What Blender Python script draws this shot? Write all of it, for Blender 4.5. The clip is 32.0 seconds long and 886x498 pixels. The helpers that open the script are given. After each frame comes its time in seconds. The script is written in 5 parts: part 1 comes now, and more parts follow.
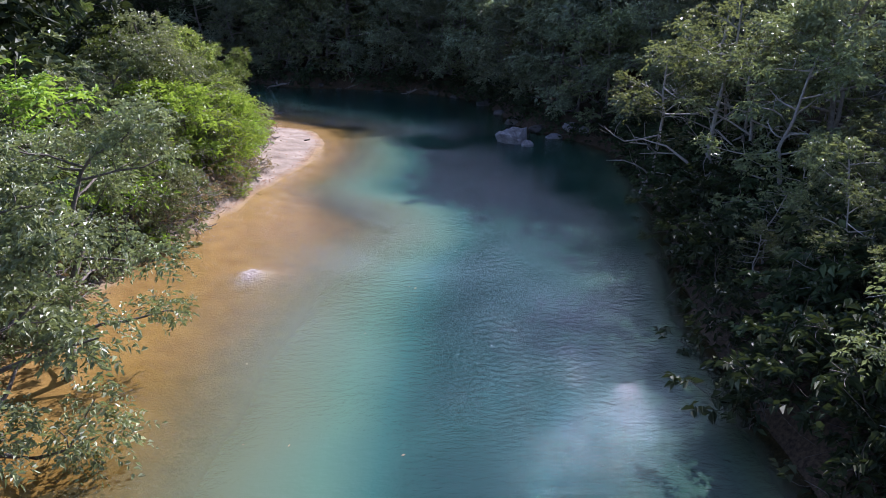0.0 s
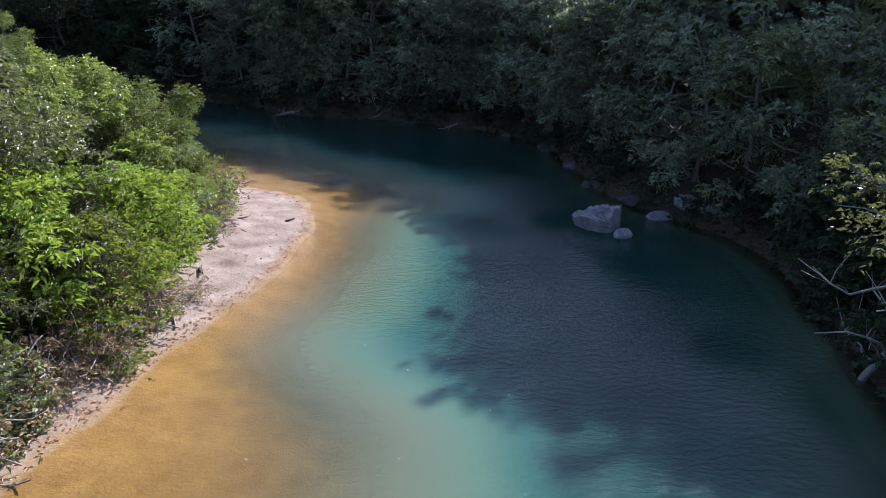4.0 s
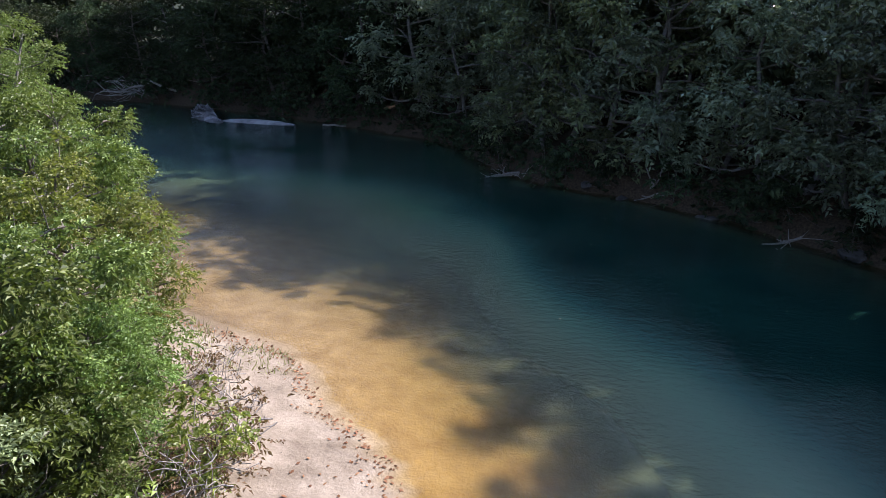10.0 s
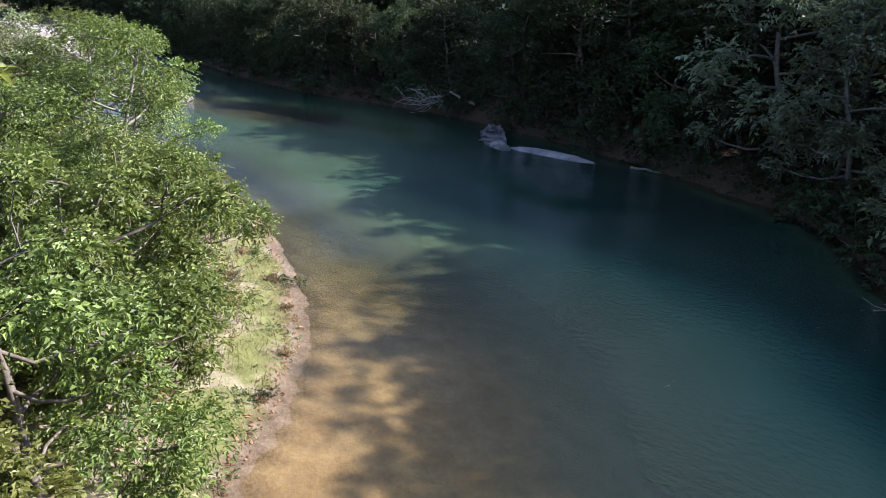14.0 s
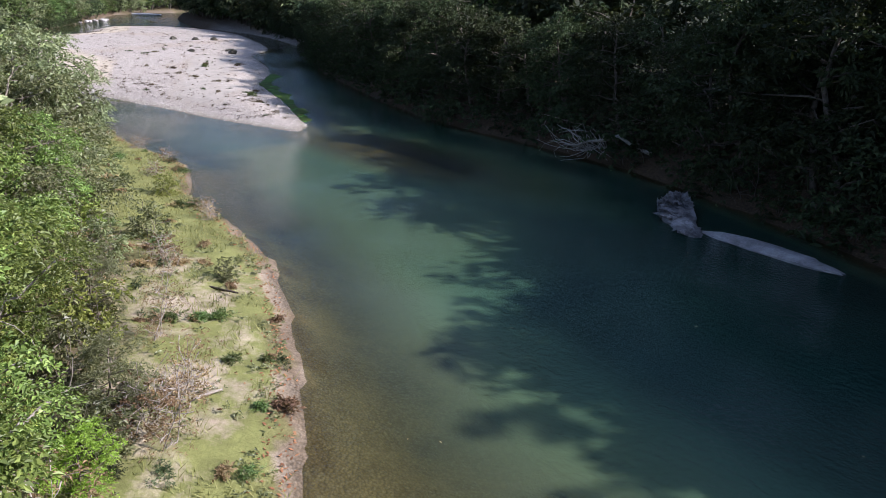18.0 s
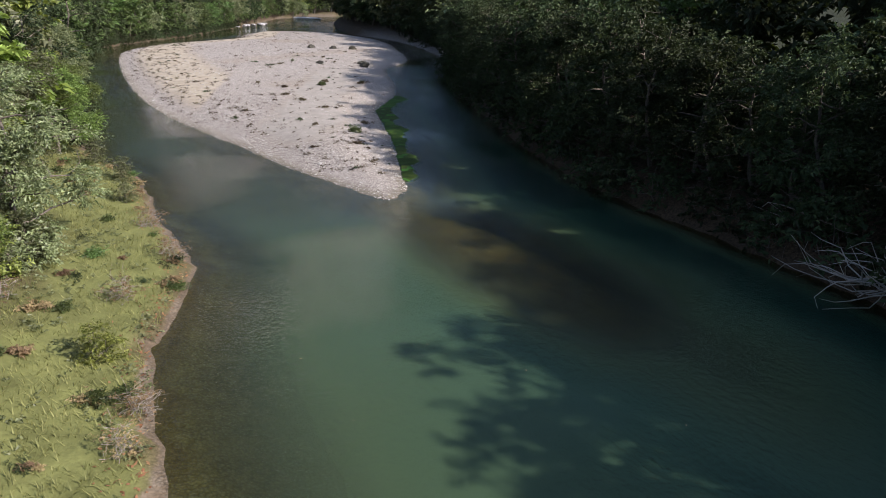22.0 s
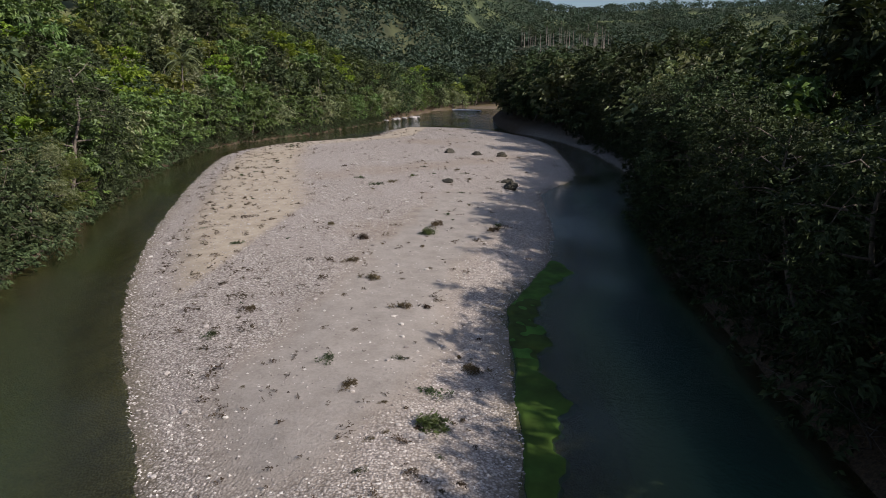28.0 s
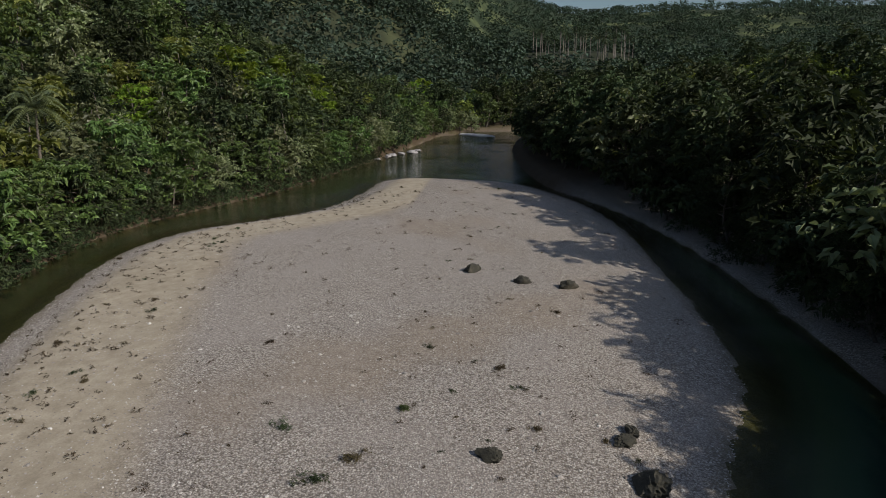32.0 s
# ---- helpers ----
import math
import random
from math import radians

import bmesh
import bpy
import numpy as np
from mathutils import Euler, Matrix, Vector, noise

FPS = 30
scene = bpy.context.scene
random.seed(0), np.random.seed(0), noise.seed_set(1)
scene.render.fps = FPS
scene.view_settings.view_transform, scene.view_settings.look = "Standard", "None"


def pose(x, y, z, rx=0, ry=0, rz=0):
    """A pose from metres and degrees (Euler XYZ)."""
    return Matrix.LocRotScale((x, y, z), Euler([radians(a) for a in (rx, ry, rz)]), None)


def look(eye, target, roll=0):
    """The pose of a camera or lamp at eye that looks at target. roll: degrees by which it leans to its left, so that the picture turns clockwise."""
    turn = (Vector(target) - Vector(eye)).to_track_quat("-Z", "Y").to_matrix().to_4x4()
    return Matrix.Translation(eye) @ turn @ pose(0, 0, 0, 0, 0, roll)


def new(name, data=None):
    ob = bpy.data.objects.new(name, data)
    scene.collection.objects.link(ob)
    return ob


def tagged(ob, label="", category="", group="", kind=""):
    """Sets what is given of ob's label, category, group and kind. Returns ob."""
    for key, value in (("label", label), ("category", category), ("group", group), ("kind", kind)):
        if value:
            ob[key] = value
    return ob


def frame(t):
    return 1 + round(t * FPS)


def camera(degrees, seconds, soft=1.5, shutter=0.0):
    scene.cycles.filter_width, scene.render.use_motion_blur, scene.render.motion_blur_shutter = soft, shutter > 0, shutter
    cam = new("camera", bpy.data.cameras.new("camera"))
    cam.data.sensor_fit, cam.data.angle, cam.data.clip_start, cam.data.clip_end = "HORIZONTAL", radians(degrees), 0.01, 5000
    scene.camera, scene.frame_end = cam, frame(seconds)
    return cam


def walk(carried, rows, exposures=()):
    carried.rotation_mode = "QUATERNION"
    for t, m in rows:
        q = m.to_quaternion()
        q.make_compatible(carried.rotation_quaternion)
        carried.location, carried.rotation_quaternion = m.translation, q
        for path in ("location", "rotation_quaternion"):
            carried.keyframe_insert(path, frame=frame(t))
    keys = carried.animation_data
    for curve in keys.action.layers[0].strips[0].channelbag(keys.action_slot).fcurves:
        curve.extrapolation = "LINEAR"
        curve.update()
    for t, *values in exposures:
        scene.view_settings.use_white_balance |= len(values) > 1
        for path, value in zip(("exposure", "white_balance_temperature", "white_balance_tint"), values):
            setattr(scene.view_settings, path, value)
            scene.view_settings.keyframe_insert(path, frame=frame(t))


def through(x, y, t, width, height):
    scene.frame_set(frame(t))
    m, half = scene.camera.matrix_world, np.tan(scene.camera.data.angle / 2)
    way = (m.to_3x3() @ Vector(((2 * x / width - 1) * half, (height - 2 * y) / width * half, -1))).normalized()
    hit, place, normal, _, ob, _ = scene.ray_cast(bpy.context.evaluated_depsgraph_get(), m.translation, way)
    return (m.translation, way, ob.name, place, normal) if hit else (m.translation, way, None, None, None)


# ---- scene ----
cam = camera(65.2, 32.0, soft=0.75)
METRES, EYE, TILT, LEAN, TURN = 200.0, 12.5, -0.9, 0.155, 0.0
ROWS = [
    (0.0, 0.0, 0.0, 0.0, 0.24, -19.47, -0.69),
    (0.5, 0.0001, 0.0125, 0.0003, 0.25, -19.42, -0.69),
    (1.0, -0.0001, 0.0256, 0.0006, 0.38, -19.4, -0.67),
    (1.5, -0.0003, 0.0392, 0.001, 0.72, -19.38, -0.68),
    (2.0, -0.0007, 0.0531, 0.0014, 1.25, -19.37, -0.7),
    (2.5, -0.001, 0.0671, 0.0019, 2.0, -19.4, -0.73),
    (3.0, -0.0011, 0.0815, 0.0024, 2.67, -19.39, -0.71),
    (3.5, -0.0013, 0.0959, 0.003, 3.25, -19.39, -0.68),
    (5.5, -0.0068, 0.1517, 0.004, 8.36, -19.41, -1.23),
    (6.0, -0.008, 0.1652, 0.0041, 10.32, -19.42, -1.3),
    (6.5, -0.0093, 0.1785, 0.0042, 12.24, -19.44, -1.33),
    (7.0, -0.0111, 0.1915, 0.0042, 14.13, -19.49, -1.41),
    (7.5, -0.0131, 0.2042, 0.0045, 16.1, -19.57, -1.44),
    (8.0, -0.0151, 0.2164, 0.0046, 18.16, -19.67, -1.47),
    (8.5, -0.0174, 0.2277, 0.0044, 20.21, -19.71, -1.5),
    (9.0, -0.0199, 0.239, 0.0041, 22.52, -19.73, -1.47),
    (9.5, -0.0226, 0.2498, 0.0042, 24.86, -19.78, -1.51),
    (10.0, -0.0256, 0.2602, 0.0042, 27.23, -19.83, -1.51),
    (10.5, -0.0292, 0.2705, 0.0041, 29.81, -19.9, -1.52),
    (11.0, -0.0332, 0.2806, 0.004, 32.63, -19.94, -1.53),
    (11.5, -0.0375, 0.2904, 0.0041, 35.54, -20.05, -1.55),
    (12.0, -0.0422, 0.3, 0.0042, 38.48, -20.11, -1.57),
    (12.5, -0.0474, 0.3091, 0.0042, 42.61, -20.21, -1.62),
    (13.0, -0.0529, 0.3177, 0.0041, 46.76, -20.32, -1.62),
    (13.5, -0.0591, 0.3259, 0.0042, 51.04, -20.43, -1.67),
    (14.0, -0.0658, 0.3336, 0.0043, 55.29, -20.53, -1.69),
    (14.5, -0.0728, 0.3407, 0.0046, 59.34, -20.6, -1.64),
    (16.5, -0.1063, 0.3652, 0.0052, 68.11, -20.61, -1.68),
    (17.0, -0.1157, 0.3702, 0.0055, 68.23, -20.55, -1.65),
    (17.5, -0.1256, 0.3751, 0.0056, 68.23, -20.5, -1.57),
    (18.0, -0.136, 0.3799, 0.0059, 68.23, -20.49, -1.49),
    (18.5, -0.1471, 0.3847, 0.006, 68.22, -20.42, -1.4),
    (19.0, -0.1591, 0.3898, 0.0061, 68.29, -20.36, -1.32),
    (19.5, -0.1718, 0.3948, 0.0065, 68.62, -20.37, -1.32),
    (20.0, -0.1851, 0.4, 0.0068, 69.99, -20.39, -1.28),
    (20.5, -0.199, 0.4053, 0.007, 72.21, -20.44, -1.28),
    (21.0, -0.2133, 0.4104, 0.007, 74.47, -20.49, -1.25),
    (21.5, -0.2279, 0.4153, 0.007, 76.95, -20.53, -1.27),
    (22.0, -0.243, 0.4199, 0.0068, 81.16, -20.62, -1.24),
    (22.5, -0.2578, 0.4241, 0.0068, 84.81, -20.69, -1.27),
    (23.0, -0.2726, 0.4277, 0.0067, 85.98, -20.64, -1.22),
    (23.5, -0.2877, 0.4307, 0.0064, 86.59, -18.06, -1.21),
    (24.0, -0.303, 0.4334, 0.0063, 87.16, -17.49, -1.17),
    (24.5, -0.3186, 0.4355, 0.0065, 87.76, -16.33, -1.16),
    (25.0, -0.3337, 0.4373, 0.0065, 88.4, -14.93, -1.15),
    (25.5, -0.3495, 0.4387, 0.006, 89.04, -14.06, -1.1),
    (26.0, -0.3652, 0.4399, 0.0059, 90.46, -14.07, -1.06),
    (26.5, -0.381, 0.4408, 0.0059, 92.26, -14.1, -1.05),
    (28.5, -0.4723, 0.4381, 0.0059, 94.74, -14.0, -0.82),
    (29.0, -0.5042, 0.4351, 0.0059, 94.72, -13.96, -0.76),
    (29.5, -0.536, 0.4313, 0.0074, 94.73, -13.95, -0.71),
    (30.0, -0.5673, 0.4272, 0.0099, 94.72, -13.91, -0.71),
    (30.5, -0.5983, 0.423, 0.0126, 94.72, -13.89, -0.7),
    (31.0, -0.6293, 0.4191, 0.0168, 94.72, -13.87, -0.65),
    (31.5, -0.6604, 0.4152, 0.0236, 94.71, -13.86, -0.65),
    (32.0, -0.6911, 0.4115, 0.0329, 94.71, -13.87, -0.66),
]
walk(cam, [(t, pose(0, 0, EYE, TILT, LEAN, TURN) @ pose(METRES * x, METRES * y, METRES * z, 90 + pitch, roll, yaw)) for t, x, y, z, yaw, pitch, roll in ROWS],
     [(0.0, 1.33, 5600, 29), (3.5, 1.3, 5600, 27), (6.0, 1.35, 5650, 20), (9.0, 1.45, 5900, 21), (12.0, 1.58, 5750, 17), (14.0, 1.65, 5950, 20), (17.0, 1.3, 5950, 21), (20.0, 0.9, 6200, 16), (23.0, 0.66, 6400, 17), (26.0, 0.44, 6450, 18), (29.0, -0.04, 6600, 15), (32.0, -0.38, 6600, 10)])

# ---------------- light ----------------
SUN_AZ, SUN_EL = radians(29.5), radians(32.5)
toward = Vector((math.sin(SUN_AZ) * math.cos(SUN_EL), math.cos(SUN_AZ) * math.cos(SUN_EL), math.sin(SUN_EL)))
world = bpy.data.worlds.new("sky")
scene.world = world
world.use_nodes = True
wn = world.node_tree
sky = wn.nodes.new("ShaderNodeTexSky")
sky.sky_type = 'NISHITA'
sky.sun_disc = False
sky.sun_elevation, sky.sun_rotation = SUN_EL, SUN_AZ
sky.air_density, sky.dust_density, sky.ozone_density = 1.0, 0.6, 3.0
wn.nodes["Background"].inputs[1].default_value = 0.075
# scattered fair-weather clouds all round
where = wn.nodes.new("ShaderNodeTexCoord")
flatten = wn.nodes.new("ShaderNodeMapping")
flatten.inputs["Scale"].default_value = (1.0, 1.0, 2.6)
flatten.inputs["Location"].default_value = (-30.8, -1.5, 17.5)
puffs = wn.nodes.new("ShaderNodeTexNoise")
puffs.inputs["Scale"].default_value, puffs.inputs["Detail"].default_value, puffs.inputs["Roughness"].default_value = 2.3, 7, 0.6
cover_ramp = wn.nodes.new("ShaderNodeValToRGB")
cover_ramp.color_ramp.elements[0].position, cover_ramp.color_ramp.elements[1].position = 0.54, 0.66
clouds = wn.nodes.new("ShaderNodeMix")
clouds.data_type = 'RGBA'
clouds.inputs[7].default_value = (5.0, 5.5, 6.5, 1)
wn.links.new(where.outputs["Generated"], flatten.inputs["Vector"])
wn.links.new(flatten.outputs[0], puffs.inputs["Vector"])
wn.links.new(puffs.outputs["Fac"], cover_ramp.inputs[0])
wn.links.new(cover_ramp.outputs[0], clouds.inputs[0])
wn.links.new(sky.outputs[0], clouds.inputs[6])
# bright haze round the sun
near_sun = wn.nodes.new("ShaderNodeVectorMath")
near_sun.operation = 'DOT_PRODUCT'
near_sun.inputs[1].default_value = toward
wn.links.new(where.outputs["Generated"], near_sun.inputs[0])
falloff = wn.nodes.new("ShaderNodeMath")
falloff.operation, falloff.use_clamp = 'MAXIMUM', True
wn.links.new(near_sun.outputs["Value"], falloff.inputs[0])
falloff.inputs[1].default_value = 0.0
narrow_glow = wn.nodes.new("ShaderNodeMath")
narrow_glow.operation = 'POWER'
narrow_glow.inputs[1].default_value = 6.0
wn.links.new(falloff.outputs[0], narrow_glow.inputs[0])
haze = wn.nodes.new("ShaderNodeMix")
haze.data_type, haze.blend_type, haze.clamp_factor = 'RGBA', 'ADD', True
haze.inputs[7].default_value = (11.5, 13.5, 18.0, 1)
wn.links.new(narrow_glow.outputs[0], haze.inputs[0])
wn.links.new(clouds.outputs[2], haze.inputs[6])
wn.links.new(haze.outputs[2], wn.nodes["Background"].inputs[0])
sun_lamp = bpy.data.lights.new("sun", 'SUN')
sun_lamp.energy, sun_lamp.angle, sun_lamp.color = 5.0, radians(0.7), (1.0, 0.94, 0.84)
sun = new("sun", sun_lamp)
sun.matrix_world = look(toward * 300, (0, 0, 0))

# ---------------- materials ----------------


def shader(name, rough=0.8, spec=0.3):
    m = bpy.data.materials.new(name)
    m.use_nodes = True
    b = m.node_tree.nodes["Principled BSDF"]
    b.inputs["Roughness"].default_value = rough
    b.inputs["Specular IOR Level"].default_value = spec
    return m, m.node_tree.nodes, m.node_tree.links, b


def ramp(nodes, links, source, stops):
    r = nodes.new("ShaderNodeValToRGB")
    e = r.color_ramp.elements
    e[0].position, e[0].color = stops[0][0], (*stops[0][1], 1)
    e[1].position, e[1].color = stops[1][0], (*stops[1][1], 1)
    for p, c in stops[2:]:
        e.new(p).color = (*c, 1)
    links.new(source, r.inputs[0])
    return r.outputs[0]


def noise_tex(nodes, links, scale, detail=4, rough=0.6, coord="Object"):
    tc = nodes.new("ShaderNodeTexCoord")
    n = nodes.new("ShaderNodeTexNoise")
    n.inputs["Scale"].default_value, n.inputs["Detail"].default_value, n.inputs["Roughness"].default_value = scale, detail, rough
    links.new(tc.outputs[coord], n.inputs["Vector"])
    return n.outputs["Fac"]


def mixed(nodes, links, fac, a, b, blend='MIX'):
    m = nodes.new("ShaderNodeMix")
    m.data_type, m.blend_type = 'RGBA', blend
    for sock, v in ((m.inputs[0], fac), (m.inputs[6], a), (m.inputs[7], b)):
        if isinstance(v, (int, float)):
            sock.default_value = v
        elif isinstance(v, tuple):
            sock.default_value = (*v, 1)
        else:
            links.new(v, sock)
    return m.outputs[2]


def maths(nodes, links, op, a, b=0.0, clamp=False):
    m = nodes.new("ShaderNodeMath")
    m.operation, m.use_clamp = op, clamp
    for sock, v in ((m.inputs[0], a), (m.inputs[1], b)):
        if isinstance(v, (int, float)):
            sock.default_value = v
        else:
            links.new(v, sock)
    return m.outputs[0]


def bumped(nodes, links, b, height, strength, dist):
    bp = nodes.new("ShaderNodeBump")
    bp.inputs["Strength"].default_value, bp.inputs["Distance"].default_value = strength, dist
    links.new(height, bp.inputs["Height"])
    links.new(bp.outputs[0], b.inputs["Normal"])


def attribute(nodes, name):
    a = nodes.new("ShaderNodeAttribute")
    a.attribute_name = name
    return a.outputs["Fac"]


def leaf_material(name, dark, mid, light, through=0.3, rough=0.42, gloss=0.35):
    m, n, l, b = shader(name, rough, gloss)
    g = n.new("ShaderNodeNewGeometry")
    o = n.new("ShaderNodeObjectInfo")
    col = ramp(n, l, g.outputs["Random Per Island"], [(0.0, dark), (1.0, light), (0.5, mid)])
    hsv = n.new("ShaderNodeHueSaturation")
    tone = maths(n, l, 'FRACT', maths(n, l, 'ADD', o.outputs["Random"], attribute(n, "tone")))
    l.new(maths(n, l, 'MULTIPLY_ADD', tone, 0.05), hsv.inputs["Hue"])
    hsv.inputs["Hue"].links[0].from_node.inputs[2].default_value = 0.475
    l.new(maths(n, l, 'MULTIPLY_ADD', tone, 0.95), hsv.inputs["Value"])
    hsv.inputs["Value"].links[0].from_node.inputs[2].default_value = 0.55
    patch = noise_tex(n, l, 0.55, 2)
    col = mixed(n, l, maths(n, l, 'MULTIPLY', patch, 0.5), col, (light[0], light[1] * 0.9, light[2]))
    bough = ramp(n, l, noise_tex(n, l, 0.8, 3, 0.6), [(0.36, (0.66, 0.68, 0.62)), (0.62, (1.3, 1.3, 1.25))])
    col = mixed(n, l, 0.85, col, bough, 'MULTIPLY')
    l.new(col, hsv.inputs["Color"])
    l.new(hsv.outputs[0], b.inputs["Base Color"])
    t = n.new("ShaderNodeBsdfTranslucent")
    l.new(mixed(n, l, 0.5, hsv.outputs[0], (light[0] * 1.3, light[1] * 1.4, light[2] * 0.5)), t.inputs["Color"])
    mx = n.new("ShaderNodeMixShader")
    mx.inputs[0].default_value = through
    l.new(b.outputs[0], mx.inputs[1])
    l.new(t.outputs[0], mx.inputs[2])
    l.new(mx.outputs[0], n["Material Output"].inputs["Surface"])
    return m


LEAF_OLIVE = leaf_material("olive_leaves", (0.055, 0.068, 0.034), (0.11, 0.13, 0.06), (0.205, 0.23, 0.11), 0.27, 0.48, 0.5)
LEAF_BRIGHT = leaf_material("bright_leaves", (0.09, 0.15, 0.02), (0.16, 0.24, 0.03), (0.24, 0.32, 0.05), 0.45, 0.55)
# dark green, deepened so the outer bank's shade sits in the colour
LEAF_DARK_SHADE = leaf_material("dark_shade_leaves", (0.016, 0.027, 0.013), (0.03, 0.045, 0.02), (0.064, 0.084, 0.036), 0.12, 0.6, 0.15)
LEAF_YELLOW = leaf_material("yellow_green_leaves", (0.045, 0.07, 0.015), (0.135, 0.178, 0.038), (0.29, 0.335, 0.085), 0.3, 0.5, 0.4)
LEAF_DRY = leaf_material("dry_leaves", (0.11, 0.07, 0.045), (0.2, 0.14, 0.085), (0.3, 0.22, 0.13), 0.2, 0.7, 0.1)
LEAF_WEED = leaf_material("withered_leaves", (0.03, 0.022, 0.015), (0.06, 0.046, 0.03), (0.11, 0.085, 0.05), 0.15, 0.7, 0.1)
LEAF_GREEN = leaf_material("mid_green_leaves", (0.024, 0.044, 0.013), (0.052, 0.088, 0.024), (0.12, 0.17, 0.045), 0.2, 0.5, 0.4)
LEAF_RED = leaf_material("rusty_leaves", (0.1, 0.045, 0.025), (0.2, 0.09, 0.045), (0.33, 0.19, 0.1), 0.1, 0.7, 0.1)
# distance haze is tinted into this flat bluish green
LEAF_FAR_HAZE = leaf_material("hazed_far_leaves", (0.03, 0.047, 0.034), (0.04, 0.061, 0.043), (0.054, 0.079, 0.053), 0.15, 0.7, 0.1)
LEAF_LUSH = leaf_material("lush_leaves", (0.026, 0.05, 0.011), (0.085, 0.13, 0.03), (0.18, 0.235, 0.06), 0.28, 0.5, 0.35)
# grey-green, lightened to put haze over the shaded upstream forest
LEAF_GREY_HAZE = leaf_material("grey_green_haze_leaves", (0.06, 0.08, 0.05), (0.125, 0.155, 0.095), (0.24, 0.28, 0.175), 0.25, 0.5, 0.5)
GRASS = leaf_material("grass_blades", (0.09, 0.1, 0.032), (0.15, 0.155, 0.055), (0.23, 0.225, 0.095), 0.3, 0.6, 0.2)


def bark_material(name, a, b_, scale=6.0):
    m, n, l, b = shader(name, 0.85, 0.2)
    f = noise_tex(n, l, scale, 6, 0.7)
    l.new(ramp(n, l, f, [(0.3, a), (0.7, b_)]), b.inputs["Base Color"])
    bumped(n, l, b, f, 0.6, 0.04)
    return m


BARK = bark_material("grey_brown_bark", (0.06, 0.05, 0.04), (0.2, 0.17, 0.14))
BARK_PALE = bark_material("pale_grey_bark", (0.22, 0.2, 0.17), (0.46, 0.43, 0.38))
BARK_GREY = bark_material("grey_bark", (0.1, 0.09, 0.075), (0.28, 0.25, 0.22))
DRIFT = bark_material("weathered_driftwood", (0.16, 0.13, 0.11), (0.4, 0.36, 0.32), 9)
DARKWOOD = bark_material("wet_dark_wood", (0.025, 0.02, 0.017), (0.09, 0.07, 0.055), 9)


def rock_material(name, a, b_, c):
    m, n, l, b = shader(name, 0.85, 0.25)
    big, fine = noise_tex(n, l, 0.9, 6, 0.65), noise_tex(n, l, 9.0, 6, 0.7)
    col = ramp(n, l, big, [(0.32, a), (0.7, c), (0.5, b_)])
    col = mixed(n, l, 0.55, col, ramp(n, l, fine, [(0.3, (0.35, 0.35, 0.35)), (0.7, (1, 1, 1))]), 'MULTIPLY')
    l.new(col, b.inputs["Base Color"])
    bumped(n, l, b, fine, 0.8, 0.08)
    return m


ROCK = rock_material("grey_limestone", (0.2, 0.19, 0.19), (0.36, 0.34, 0.34), (0.52, 0.5, 0.49))
ROCK_PALE = rock_material("pale_limestone", (0.34, 0.32, 0.31), (0.52, 0.5, 0.48), (0.7, 0.68, 0.65))
# near-black blotches colour in the shade of holes and crevices
ROCK_PIT_SHADE = rock_material("pit_shaded_limestone", (0.05, 0.05, 0.055), (0.22, 0.21, 0.21), (0.46, 0.45, 0.45))
ROCK_BANK = rock_material("dark_bank_stone", (0.06, 0.055, 0.05), (0.12, 0.11, 0.1), (0.22, 0.2, 0.18))
ROCK_MOSS = rock_material("dark_mossy_stone", (0.035, 0.035, 0.028), (0.07, 0.065, 0.05), (0.13, 0.115, 0.09))


